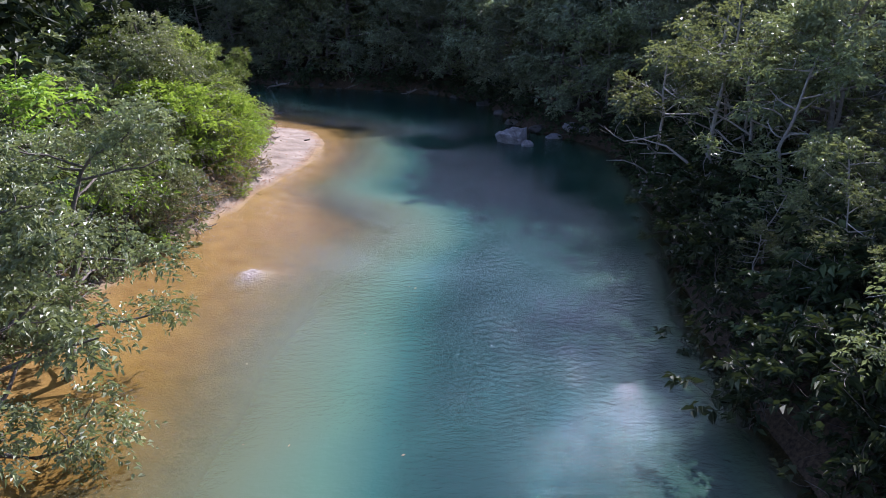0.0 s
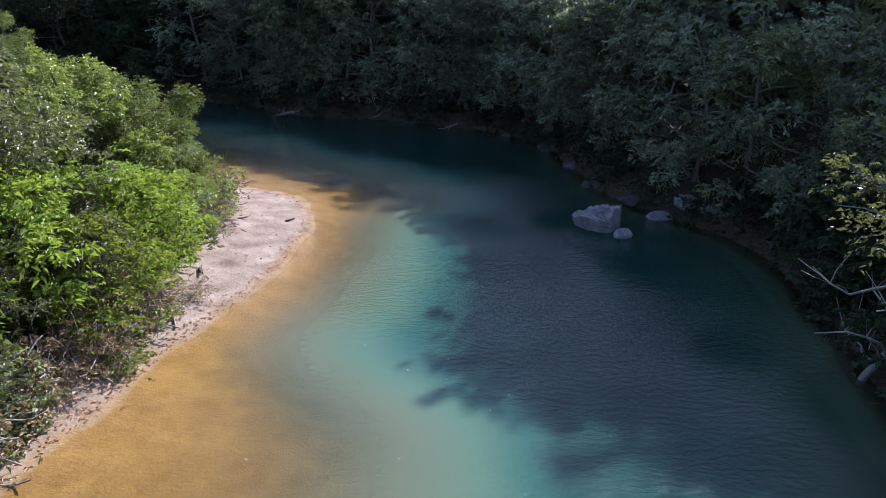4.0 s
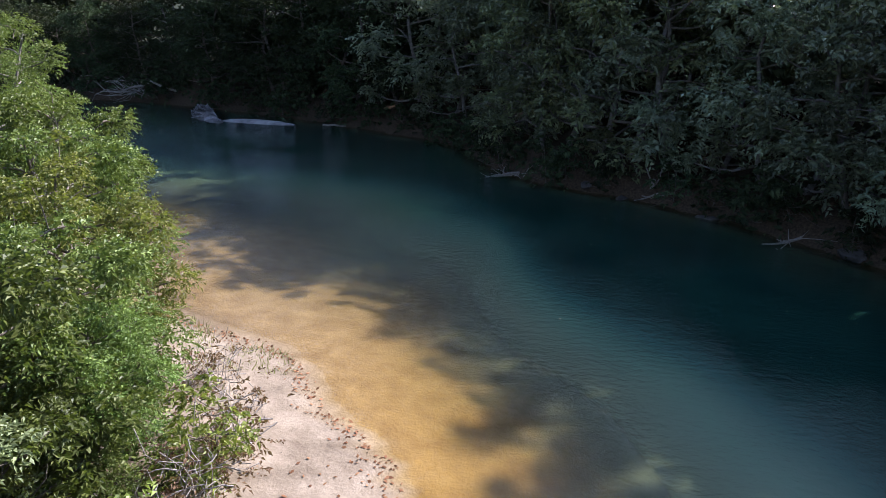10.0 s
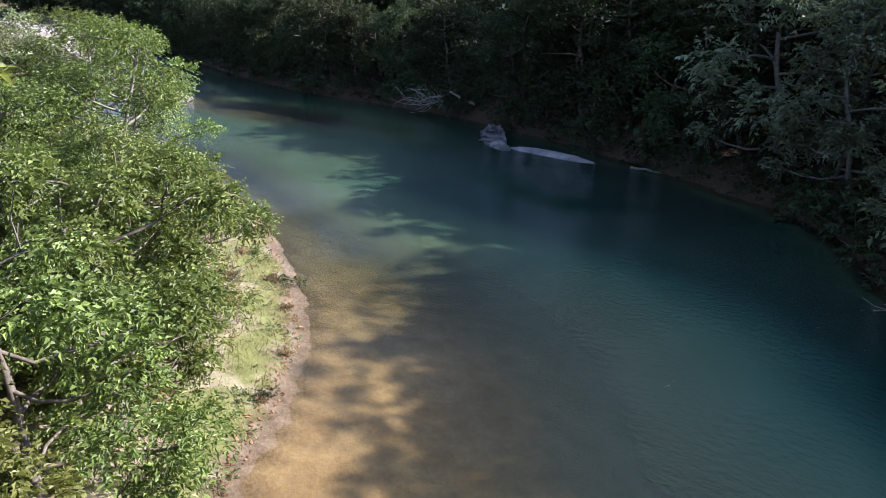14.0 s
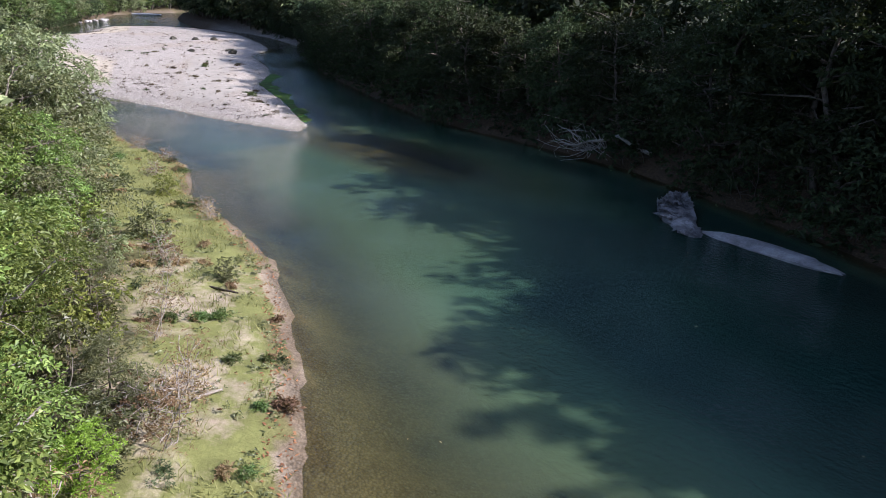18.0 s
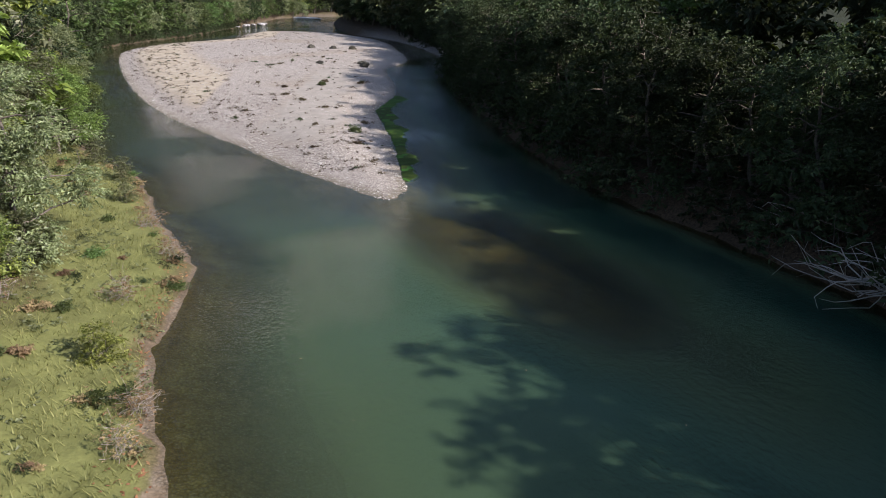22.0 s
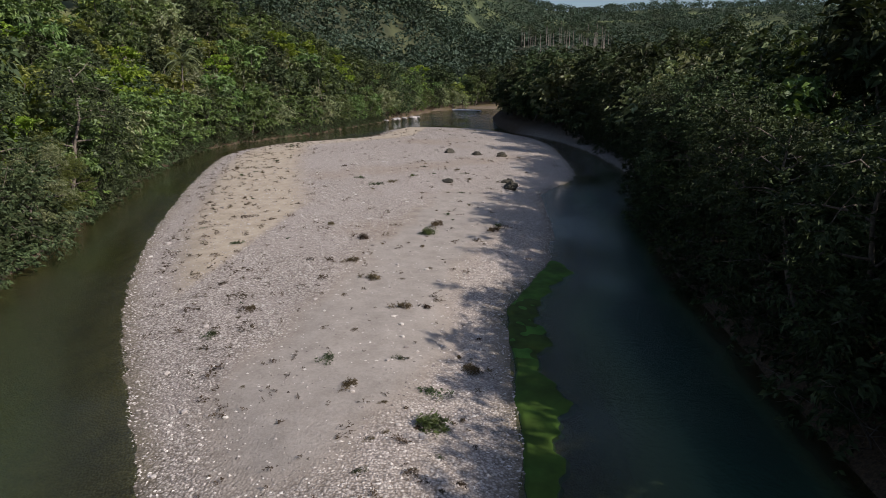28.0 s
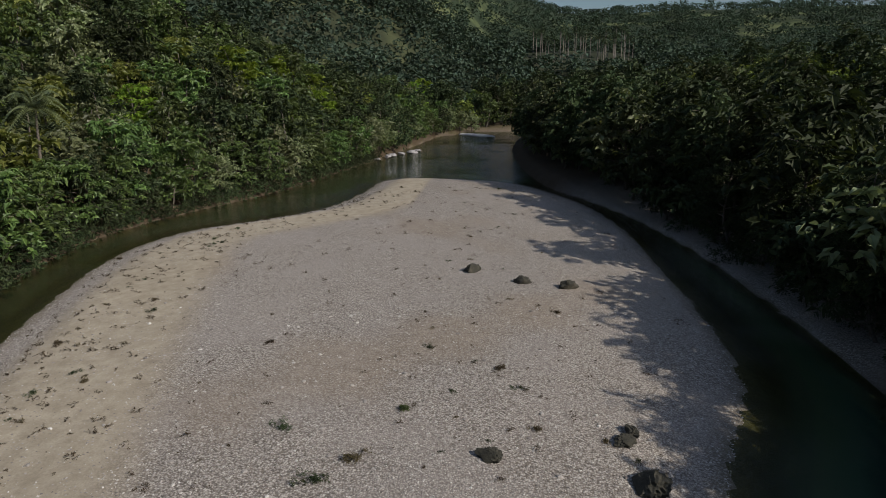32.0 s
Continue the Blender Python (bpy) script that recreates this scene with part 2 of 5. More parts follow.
def ground_material():
    m, n, l, b = shader("river_ground", 0.9, 0.2)
    fine, mid_, big = noise_tex(n, l, 7.0, 5, 0.7), noise_tex(n, l, 0.9, 5, 0.6), noise_tex(n, l, 0.12, 3, 0.5)
    sand = ramp(n, l, mid_, [(0.3, (0.19, 0.145, 0.103)), (0.72, (0.36, 0.292, 0.22))])
    tc = n.new("ShaderNodeTexCoord")
    vor = n.new("ShaderNodeTexVoronoi")
    vor.inputs["Scale"].default_value, vor.inputs["Randomness"].default_value = 9.5, 1.0
    l.new(tc.outputs["Object"], vor.inputs["Vector"])
    stone = ramp(n, l, vor.outputs["Color"], [(0.1, (0.24, 0.215, 0.195)), (0.9, (0.6, 0.555, 0.5)), (0.5, (0.45, 0.405, 0.36))])
    gap = ramp(n, l, vor.outputs["Distance"], [(0.3, (1, 1, 1)), (0.7, (0.32, 0.29, 0.26))])
    stone = mixed(n, l, 0.8, stone, gap, 'MULTIPLY')
    stone = mixed(n, l, maths(n, l, 'MULTIPLY', ramp(n, l, big, [(0.45, (0, 0, 0)), (0.62, (1, 1, 1))]), 0.4), stone, (0.36, 0.32, 0.29))
    col = mixed(n, l, attribute(n, "gravelly"), sand, stone)
    col = mixed(n, l, attribute(n, "silty"), col, ramp(n, l, mid_, [(0.3, (0.27, 0.245, 0.215)), (0.72, (0.37, 0.335, 0.295))]))
    col = mixed(n, l, attribute(n, "dry"), col, ramp(n, l, mid_, [(0.3, (0.38, 0.325, 0.24)), (0.72, (0.54, 0.47, 0.36))]))
    grass = ramp(n, l, mid_, [(0.25, (0.1, 0.105, 0.035)), (0.75, (0.21, 0.22, 0.075))])
    gfac = maths(n, l, 'MULTIPLY', maths(n, l, 'SUBTRACT', maths(n, l, 'ADD', attribute(n, "grassy"), noise_tex(n, l, 0.5, 6, 0.72)), 0.98), 6.0, True)
    col = mixed(n, l, gfac, col, grass)
    litter_dark = ramp(n, l, fine, [(0.3, (0.035, 0.026, 0.017)), (0.7, (0.13, 0.09, 0.055))])
    bed = ramp(n, l, mid_, [(0.3, (0.185, 0.11, 0.026)), (0.7, (0.29, 0.186, 0.055))])
    bed = mixed(n, l, maths(n, l, 'MULTIPLY', attribute(n, "tan"), 0.8), bed, ramp(n, l, mid_, [(0.3, (0.195, 0.138, 0.08)), (0.7, (0.3, 0.226, 0.142))]))
    bed = mixed(n, l, maths(n, l, 'MULTIPLY', attribute(n, "gravelly"), 0.85), bed, mixed(n, l, 0.72, stone, ramp(n, l, noise_tex(n, l, 0.45, 5, 0.7), [(0.38, (0.03, 0.032, 0.02)), (0.62, (0.11, 0.1, 0.06))])))
    col = mixed(n, l, attribute(n, "wet"), col, bed)
    col = mixed(n, l, attribute(n, "litter_dark"), col, litter_dark)
    meadow = ramp(n, l, noise_tex(n, l, 0.01, 4, 0.6), [(0.5, (0.028, 0.042, 0.02)), (0.7, (0.15, 0.175, 0.07))])
    col = mixed(n, l, attribute(n, "meadow"), col, meadow)
    col = mixed(n, l, 0.45, col, ramp(n, l, fine, [(0.3, (0.55, 0.52, 0.5)), (0.65, (1, 1, 1))]), 'MULTIPLY')
    l.new(col, b.inputs["Base Color"])
    h = maths(n, l, 'ADD', fine, maths(n, l, 'MULTIPLY', vor.outputs["Distance"], maths(n, l, 'MULTIPLY', attribute(n, "gravelly"), -1.2)))
    bumped(n, l, b, h, 0.55, 0.08)
    return m


GROUND = ground_material()


def water_material():
    m = bpy.data.materials.new("river_water")
    m.use_nodes = True
    n, l = m.node_tree.nodes, m.node_tree.links
    n.remove(n["Principled BSDF"])
    depth = attribute(n, "depth")
    # suspended matter hides the bed more with depth
    thin = maths(n, l, 'SUBTRACT', 1.0, maths(n, l, 'MULTIPLY', attribute(n, "weedy_shaded"), 0.5))
    murk = maths(n, l, 'SUBTRACT', 1.0, maths(n, l, 'POWER', 0.33, maths(n, l, 'MULTIPLY', maths(n, l, 'POWER', depth, 1.7), thin)))
    clear = n.new("ShaderNodeBsdfTransparent")
    l.new(ramp(n, l, maths(n, l, 'MULTIPLY', depth, 0.4), [(0.0, (1, 0.96, 0.86)), (1.0, (0.3, 0.5, 0.42)), (0.35, (0.85, 0.82, 0.58))]), clear.inputs[0])
    l.new(mixed(n, l, attribute(n, "weedy_shaded"), clear.inputs[0].links[0].from_socket, (0.55, 0.6, 0.47), 'MULTIPLY'), clear.inputs[0])
    body = n.new("ShaderNodeBsdfDiffuse")
    tone = maths(n, l, 'ADD', maths(n, l, 'MULTIPLY', depth, 0.3), maths(n, l, 'MULTIPLY', maths(n, l, 'SUBTRACT', noise_tex(n, l, 0.06, 3), 0.5), 0.35))
    # deepest stops here and in olive also hold the outer bank's shade
    l.new(ramp(n, l, tone, [(0.0, (0.14, 0.1, 0.038)), (1.0, (0.004, 0.024, 0.02)), (0.2, (0.11, 0.115, 0.062)), (0.38, (0.1, 0.126, 0.07)), (0.6, (0.06, 0.12, 0.074)), (0.8, (0.02, 0.072, 0.053))]), body.inputs[0])
    # over the weed-grown stony bed downstream the water is a darker olive
    pale = body.inputs[0].links[0].from_socket
    olive = ramp(n, l, maths(n, l, 'MULTIPLY', tone, 0.83), [(0.0, (0.044, 0.05, 0.03)), (1.0, (0.003, 0.014, 0.013)), (0.25, (0.05, 0.063, 0.033)), (0.5, (0.05, 0.078, 0.039)), (0.72, (0.034, 0.068, 0.04)), (0.86, (0.012, 0.036, 0.026))])
    l.new(mixed(n, l, attribute(n, "weedy_shaded"), pale, olive), body.inputs[0])
    under = n.new("ShaderNodeMixShader")
    l.new(murk, under.inputs[0])
    l.new(clear.outputs[0], under.inputs[1])
    l.new(body.outputs[0], under.inputs[2])
    gloss = n.new("ShaderNodeBsdfGlossy")
    gloss.inputs["Roughness"].default_value = 0.035
    fres = n.new("ShaderNodeLayerWeight")
    fres.inputs["Blend"].default_value = 0.5
    tc = n.new("ShaderNodeTexCoord")
    mp = n.new("ShaderNodeMapping")
    mp.inputs["Scale"].default_value = (1.0, 1.4, 1.0)
    mp.inputs["Rotation"].default_value = (0, 0, radians(-25))
    l.new(tc.outputs["Object"], mp.inputs["Vector"])
    rip = n.new("ShaderNodeTexNoise")
    rip.inputs["Scale"].default_value, rip.inputs["Detail"].default_value, rip.inputs["Roughness"].default_value = 3.0, 5, 0.66
    l.new(mp.outputs[0], rip.inputs["Vector"])
    calm = ramp(n, l, noise_tex(n, l, 0.07, 2), [(0.4, (0.3, 0.3, 0.3)), (0.58, (1, 1, 1))])
    bp = n.new("ShaderNodeBump")
    bp.inputs["Distance"].default_value = 0.15
    l.new(maths(n, l, 'MULTIPLY', calm, 1.0), bp.inputs["Strength"])
    # long-crested wavelets over the finer chop
    crest = n.new("ShaderNodeTexWave")
    crest.wave_type, crest.bands_direction = 'BANDS', 'Y'
    crest.inputs["Scale"].default_value, crest.inputs["Distortion"].default_value = 0.5, 7.0
    crest.inputs["Detail"].default_value, crest.inputs["Detail Scale"].default_value = 3.0, 0.9
    l.new(mp.outputs[0], crest.inputs["Vector"])
    l.new(maths(n, l, 'ADD', maths(n, l, 'MULTIPLY', rip.outputs["Fac"], 0.6), maths(n, l, 'MULTIPLY', crest.outputs["Fac"], 0.022)), bp.inputs["Height"])
    for s in (gloss, fres):
        l.new(bp.outputs[0], s.inputs["Normal"])
    top = n.new("ShaderNodeMixShader")
    l.new(maths(n, l, 'MULTIPLY_ADD', maths(n, l, 'POWER', fres.outputs["Facing"], 5.0), 0.98), top.inputs[0])
    top.inputs[0].links[0].from_node.inputs[2].default_value = 0.022
    l.new(under.outputs[0], top.inputs[1])
    l.new(gloss.outputs[0], top.inputs[2])
    l.new(top.outputs[0], n["Material Output"].inputs["Surface"])
    return m


WATER = water_material()

# ---------------- plan of the river ----------------


def smooth(points, step=2.5):
    """A rounded line through the plan's corner points."""
    p = np.array(points, float)
    q = np.vstack([2 * p[0] - p[1], p, 2 * p[-1] - p[-2]])
    out = []
    for i in range(1, len(q) - 2):
        k = max(2, int(np.linalg.norm(q[i + 1] - q[i]) / step))
        k = min(k, 7)
        t = np.linspace(0, 1, k, endpoint=False)[:, None]
        a, b, c, d = q[i - 1], q[i], q[i + 1], q[i + 2]
        out.append(0.5 * (2 * b + (c - a) * t + (2 * a - 5 * b + 4 * c - d) * t ** 2 + (3 * b - a - 3 * c + d) * t ** 3))
    return np.vstack(out + [p[-1:]])


LEFT_BANK = smooth([(-17, -300), (-17, -60), (-16.5, 0), (-15.5, 26), (-13, 38), (-12, 45), (-10.8, 50), (-10.3, 56.5), (-11, 62), (-13.5, 66), (-17, 67.5),
                    (-20, 69.6), (-25, 69.8), (-28.5, 71.1), (-31, 73.4), (-37, 76.7), (-46, 78.8), (-58, 80), (-66, 78.6), (-72.5, 77.0), (-81, 77), (-88, 74), (-99, 70),
                    (-106, 65), (-118, 60), (-140, 53), (-157, 47.5), (-174, 42), (-196, 37), (-215, 34.5), (-232, 38), (-253, 45), (-288, 51), (-340, 58),
                    (-375, 62), (-395, 74), (-404, 95), (-400, 150), (-380, 320)])
RIGHT_BANK = smooth([(9, -300), (9, -60), (9.5, 0), (10, 22), (11, 30), (13, 42), (14, 56), (11, 63), (8, 67), (6, 75), (4.5, 83), (2, 88), (-4, 92), (-12, 95.5),
                     (-20, 96.5), (-25, 99), (-31, 104.5), (-44, 107), (-58, 107.8), (-70, 107), (-80, 104.5), (-90, 101.5), (-100, 100), (-118, 99.5),
                     (-142, 100), (-171, 104), (-185, 105), (-215, 103), (-239, 98), (-262, 90), (-300, 86), (-345, 86), (-366, 92), (-374, 110), (-372, 150), (-352, 320)])
BAR = smooth([(-90.8, 87), (-95, 84), (-101, 80), (-110, 75), (-122, 68), (-134, 62.5), (-152, 56), (-183, 46.5), (-205, 41.5), (-219, 43), (-229, 51), (-238, 57),
              (-253, 59.5), (-267, 61), (-269, 70), (-265, 84), (-249, 93), (-230, 97.5), (-210, 98.5), (-190, 98.8), (-178, 97.5), (-166, 93), (-150, 93), (-135, 91.5),
              (-126, 88.6), (-112, 89.2), (-101, 89), (-94, 88.8), (-90.8, 87.6)])


def signed(px, py, poly):
    """Distance to a closed outline, positive inside."""
    ax, ay = poly[:, 0], poly[:, 1]
    bx, by = np.roll(ax, -1), np.roll(ay, -1)
    best = np.full(px.shape, 1e18)
    inside = np.zeros(px.shape, bool)
    for x0, y0, x1, y1 in zip(ax, ay, bx, by):
        dx, dy = x1 - x0, y1 - y0
        t = np.clip(((px - x0) * dx + (py - y0) * dy) / (dx * dx + dy * dy + 1e-12), 0, 1)
        best = np.minimum(best, (px - x0 - t * dx) ** 2 + (py - y0 - t * dy) ** 2)
        if dy:
            inside ^= ((y0 > py) != (y1 > py)) & (px < x0 + (py - y0) * dx / dy)
    return np.where(inside, 1, -1) * np.sqrt(best)


LEFT_LAND = np.vstack([LEFT_BANK, [(-380, 5000), (-5000, 5000), (-5000, -5000), (-16, -5000)]])
RIGHT_LAND = np.vstack([RIGHT_BANK, [(-352, 5000), (5000, 5000), (5000, -5000), (9, -5000)]])


def lumps(x, y, s, seed=0.0):
    """Cheap smooth unevenness between about -1 and 1."""
    return (np.sin(x * s + 1.3 * np.sin(y * s * 0.7 + seed)) + np.sin(y * s * 1.13 + 1.7 * np.sin(x * s * 0.61 + seed * 2))
            + 0.6 * np.sin((x + y) * s * 1.9 + seed * 3) + 0.5 * np.sin((x - 1.4 * y) * s * 2.7 + seed)) / 3.1


def step(a, b, v):
    t = np.clip((v - a) / (b - a), 0, 1)
    return t * t * (3 - 2 * t)


def terrain(x, y):
    """Heights and cover of the ground at points of the plan."""
    x, y = np.asarray(x, float), np.asarray(y, float)
    w1, w2 = 0.24 * lumps(x, y, 0.9, 1) + 0.08 * lumps(x, y, 3.1, 2), 0.24 * lumps(x, y, 1.1, 4) + 0.08 * lumps(x, y, 3.7, 5)
    dl, dr, dg = signed(x + w1, y + w2, LEFT_LAND), signed(x + w1, y + w2, RIGHT_LAND), signed(x + w1 * 0.7, y + w2 * 0.7, BAR)
    # river bed
    def shelf(d, a, b): return a * np.maximum(d, 0) + b * np.maximum(d, 0) ** 2
    deeper = step(-30, -58, x)
    gentle = step(-12, -20, x) * step(60, 66, y) * step(-46, -24, x)
    wide = step(48, 36, y) * step(-60, -20, x)
    spur = step(40, 47, y) * step(66, 60, y) * step(-30, -15, x)
    left_shelf = shelf(-dl, 0.06 - 0.015 * wide + 0.18 * spur + 0.3 * deeper - 0.018 * gentle, 0.014 * (1 - wide) * (1 - deeper) - 0.008 * gentle) + wide * 0.0007 * np.maximum(-dl, 0) ** 3
    left_shelf = np.where(deeper > 0, np.minimum(left_shelf, 1.2 + 0.14 * np.maximum(-dl, 0) + 4 * (1 - deeper)), left_shelf)
    bed = np.minimum(left_shelf, shelf(-dr, 2.2, 0.1))
    bed = np.minimum(bed, shelf(-dg, 0.3 + 0.14 * step(86, 90, y), 0.02))
    # sandy shoal trailing off the bar's tip
    shoal = np.hypot(((x + 82) * 0.92 + (y - 91.8) * 0.38) / 12, ((y - 91.8) * 0.92 - (x + 82) * 0.38) / 3.4) + 0.18 * lumps(x, y, 0.6, 3)
    bed = np.minimum(bed, 0.42 + 3.0 * step(0.3, 2.3, shoal))
    bed = np.minimum(bed, 3.2 + deeper - 3.1 * step(-64, -94, x) * step(90, 85, y)) + 0.05 * lumps(x, y, 0.7, 2) * np.clip(bed, 0, 1)
    h = -bed + 0.66 * np.exp(-((x + 8.8) ** 2 + (y - 29.9) ** 2) / 0.9)
    # banks
    far_left = step(-105, -150, x)
    side = 1 - step(-300, -390, x) * (1 - step(70, -60, y))
    hill = far_left * side * (0.5 * np.maximum(dl - 7, 0)) + (1 - far_left) * (0.02 * np.maximum(dl - 5, 0) + 0.12 * np.maximum(dl - 70, 0))
    hill = 95 * (1 - np.exp(-hill / 95))
    left = np.where(dl < 5, 0.16 * dl, 0.8 + 0.03 * (dl - 5)) + 0.2 * step(-34, -46, x) * step(0, 0.5, dl) + far_left * 0.8 * step(0.0, 1.6, dl) + hill + 0.12 * lumps(x, y, 0.5, 3) * step(0.5, 4, dl)
    steep = step(-78, -52, x) * step(36, 58, y)
    right = 1.5 * step(-0.1, 2.4, dr) + 0.1 * dr + (0.09 + 0.37 * steep) * np.maximum(dr - 4, 0) + 0.35 * lumps(x, y, 0.45, 7) * step(0.3, 3, dr)
    right = np.where(dr > 0, np.minimum(right, 18 + 20 * steep + 0.02 * dr), right)
    shelf_bar = step(-174, -186, x) * step(-262, -240, x)
    right = right * (1 - shelf_bar) + shelf_bar * (0.25 * step(0, 1.5, dr) + 0.12 * np.maximum(dr - 6, 0) + 0.05 * dr)
    bar = 0.75 * step(-0.05, 5.5, dg) + 0.35 * step(4, 14, dg) + 0.07 * lumps(x, y, 0.35, 5) * step(0.5, 4, dg)
    h = np.where(dl > 0, left, h)
    h = np.where(dr > 0, right, h)
    h = np.where(dg > 0, bar, h)
    # far hills close the valley
    rx, ry = x + 150, y - 70
    r, az = np.hypot(rx, ry), np.degrees(np.arctan2(ry, -rx))
    top = 106 + 95 * step(7, -5, az) + 10 * lumps(x, y, 0.006, 2) + 8 * lumps(x, y, 0.017, 6)
    rise = top * (0.16 * step(330, 620, r) + 0.84 * step(560, 1500, r))
    rise = rise + 20 * np.exp(-((x + 615) ** 2 + ((y - 132) * 0.8) ** 2) / 5000)
    h = h + np.where((dl > 0) | (dr > 0), rise, 0)
    gravelly = np.maximum(step(-7, -2, dg), step(-28, -48, x) * (dl < 0.12))
    gravelly = np.maximum(gravelly, np.exp(-((x + 8.8) ** 2 + (y - 29.9) ** 2) / 1.2))
    gravelly = gravelly * (1 - 0.5 * step(1.5, 0.6, shoal))
    sandy = step(-108, -135, x) * step(15, 11, dg) * step(2, 4.5, dg) * (y < 70) * (dg > 0)
    silt = step(0.25, 0.6, 0.9 * np.exp(-((y - 82.5 + 0.1 * (x + 130)) / 4.2) ** 2) * step(-172, -150, x) * step(-98, -112, x) + 0.3 * lumps(x, y, 0.3, 7)) * step(1.5, 4, dg)
    gravelly = np.where(dg > 0, (1 - 0.85 * silt) * (1 - 0.7 * sandy) - 0.5 * step(0.1, 0.8, lumps(x, y, 0.16, 9)) * step(3, 8, dg), gravelly)
    gravelly = np.where((dr > 0) & (shelf_bar > 0.5) & (dr < 9), 1, gravelly)
    grassy = step(-20, -28, x) * step(0.05, 0.4, dl) * (dl > 0) * (0.56 + 0.28 * step(-54, -72, x) + 0.12 * step(4, 1, dl))
    litter_dark = np.where(dl > 0, step(4.5, 8, dl + 1.5 * lumps(x, y, 0.8, 8)) * (1 - 0.35 * grassy), step(-4.5, 0.0, dr) * (1 - shelf_bar * step(10, 7, dr)))
    litter_dark = np.maximum(litter_dark, 0.55 * step(0.0, 0.7, lumps(x, y, 1.9, 5) + 0.5 * lumps(x, y, 4.3, 1)) * step(0.5, 1.3, dl) * (dl > 0) * step(34, 40, y) * step(-22, -16, x))
    # under water the bed simply darkens towards the outer bank
    litter_dark = np.where(h < 0, step(-5.5, -0.5, dr), litter_dark)
    litter_dark = np.maximum(litter_dark, 0.75 * step(-20, -28, x) * step(0.9, 0.35, dl + 0.35 * lumps(x, y, 2.1, 6)) * (dl > -0.6))
    litter_dark = np.maximum(litter_dark, far_left * step(-0.5, 0.2, dl + 0.3 * lumps(x, y, 0.7, 2)))
    return h, dict(tan=step(-10, -24, x), dry=np.where(dl > 0, 0.35 * step(-20, -28, x) * step(0.2, 0.9, dl) * step(-108, -100, x), 0.75 * sandy), silty=np.where(dg > 0, silt, 0.0), gravelly=gravelly, grassy=grassy, litter_dark=litter_dark, wet=step(0.12, -0.02, h), meadow=np.maximum(step(480, 640, r), 0.8 * np.maximum(step(10, 24, dl), step(8, 20, dr)))), (dl, dr, dg)


def spread(core0, core1, cell, out0, out1, growth=1.22):
    """Grid lines: even over the core, wider and wider outside."""
    core = list(np.arange(core0, core1 + 1e-6, cell))
    lo, hi, s = [], [], cell
    v = core[0]
    while v > out0:
        s *= growth
        v -= s
        lo.append(v)
    v, s = core[-1], cell
    while v < out1:
        s *= growth
        v += s
        hi.append(v)
    return np.array(lo[::-1] + core + hi)


def mesh_from(name, verts, faces, mats=(), smooth_faces=False):
    me = bpy.data.meshes.new(name)
    verts = np.asarray(verts, np.float32).reshape(-1, 3)
    faces = np.asarray(faces, np.int32)
    k = faces.shape[1]
    me.vertices.add(len(verts))
    me.vertices.foreach_set("co", verts.ravel())
    me.loops.add(faces.size)
    me.loops.foreach_set("vertex_index", faces.ravel())
    me.polygons.add(len(faces))
    me.polygons.foreach_set("loop_start", np.arange(0, faces.size, k, dtype=np.int32))
    me.polygons.foreach_set("use_smooth", np.full(len(faces), smooth_faces))
    for mt in mats:
        me.materials.append(mt)
    me.update(calc_edges=True)
    return me


def grid_faces(nx, ny):
    i, j = np.meshgrid(np.arange(nx - 1), np.arange(ny - 1), indexing="ij")
    a = (i * ny + j).ravel()
    return np.stack([a, a + ny, a + ny + 1, a + 1], 1)


def put_values(me, name, values):
    me.attributes.new(name, 'FLOAT', 'POINT').data.foreach_set("value", np.asarray(values, np.float32).ravel())


gx, gy = spread(-285, 30, 0.8, -4500, 3500), spread(-5, 118, 0.8, -3500, 4500)
GX, GY = [a.ravel() for a in np.meshgrid(gx, gy, indexing="ij")]
GZ, cover, shores = terrain(GX, GY)
me = mesh_from("ground", np.stack([GX, GY, GZ], 1), grid_faces(len(gx), len(gy)), [GROUND], True)
for key, value in cover.items():
    put_values(me, key, value)
ground = tagged(new("ground", me), "sandy and forested river valley floor with hills", "ground", kind="structure")

FIELDS = [a.reshape(len(gx), len(gy)) for a in (GZ, *shores, cover["gravelly"])]


def survey(x, y):
    """Height, distances to the two banks and the bar, and gravel cover, read off the ground's grid."""
    x, y = np.atleast_1d(np.asarray(x, float)), np.atleast_1d(np.asarray(y, float))
    i = np.clip(np.searchsorted(gx, x) - 1, 0, len(gx) - 2)
    j = np.clip(np.searchsorted(gy, y) - 1, 0, len(gy) - 2)
    u, v = (x - gx[i]) / (gx[i + 1] - gx[i]), (y - gy[j]) / (gy[j + 1] - gy[j])
    return [f[i, j] * (1 - u) * (1 - v) + f[i + 1, j] * u * (1 - v) + f[i, j + 1] * (1 - u) * v + f[i + 1, j + 1] * u * v for f in FIELDS]


def height(x, y):
    return float(survey(x, y)[0][0])


wx, wy = spread(-285, 20, 1.0, -430, 60, 1.15), spread(-5, 112, 1.0, -300, 300, 1.15)
WX, WY = [a.ravel() for a in np.meshgrid(wx, wy, indexing="ij")]
WZ, _, WR = survey(WX, WY)[:3]
faces = grid_faces(len(wx), len(wy))
faces = faces[(WZ[faces].min(1) < 0.1)]
me = mesh_from("water", np.stack([WX, WY, np.zeros_like(WX)], 1), faces, [WATER], True)
put_values(me, "depth", np.maximum(-WZ, 0))
# second term paints the outer bank's shade along the water's edge
put_values(me, "weedy_shaded", np.maximum(0.75 * step(-24, -44, WX) + 0.25 * step(-46, -66, WX), 0.9 * step(-6, -2, WR)))
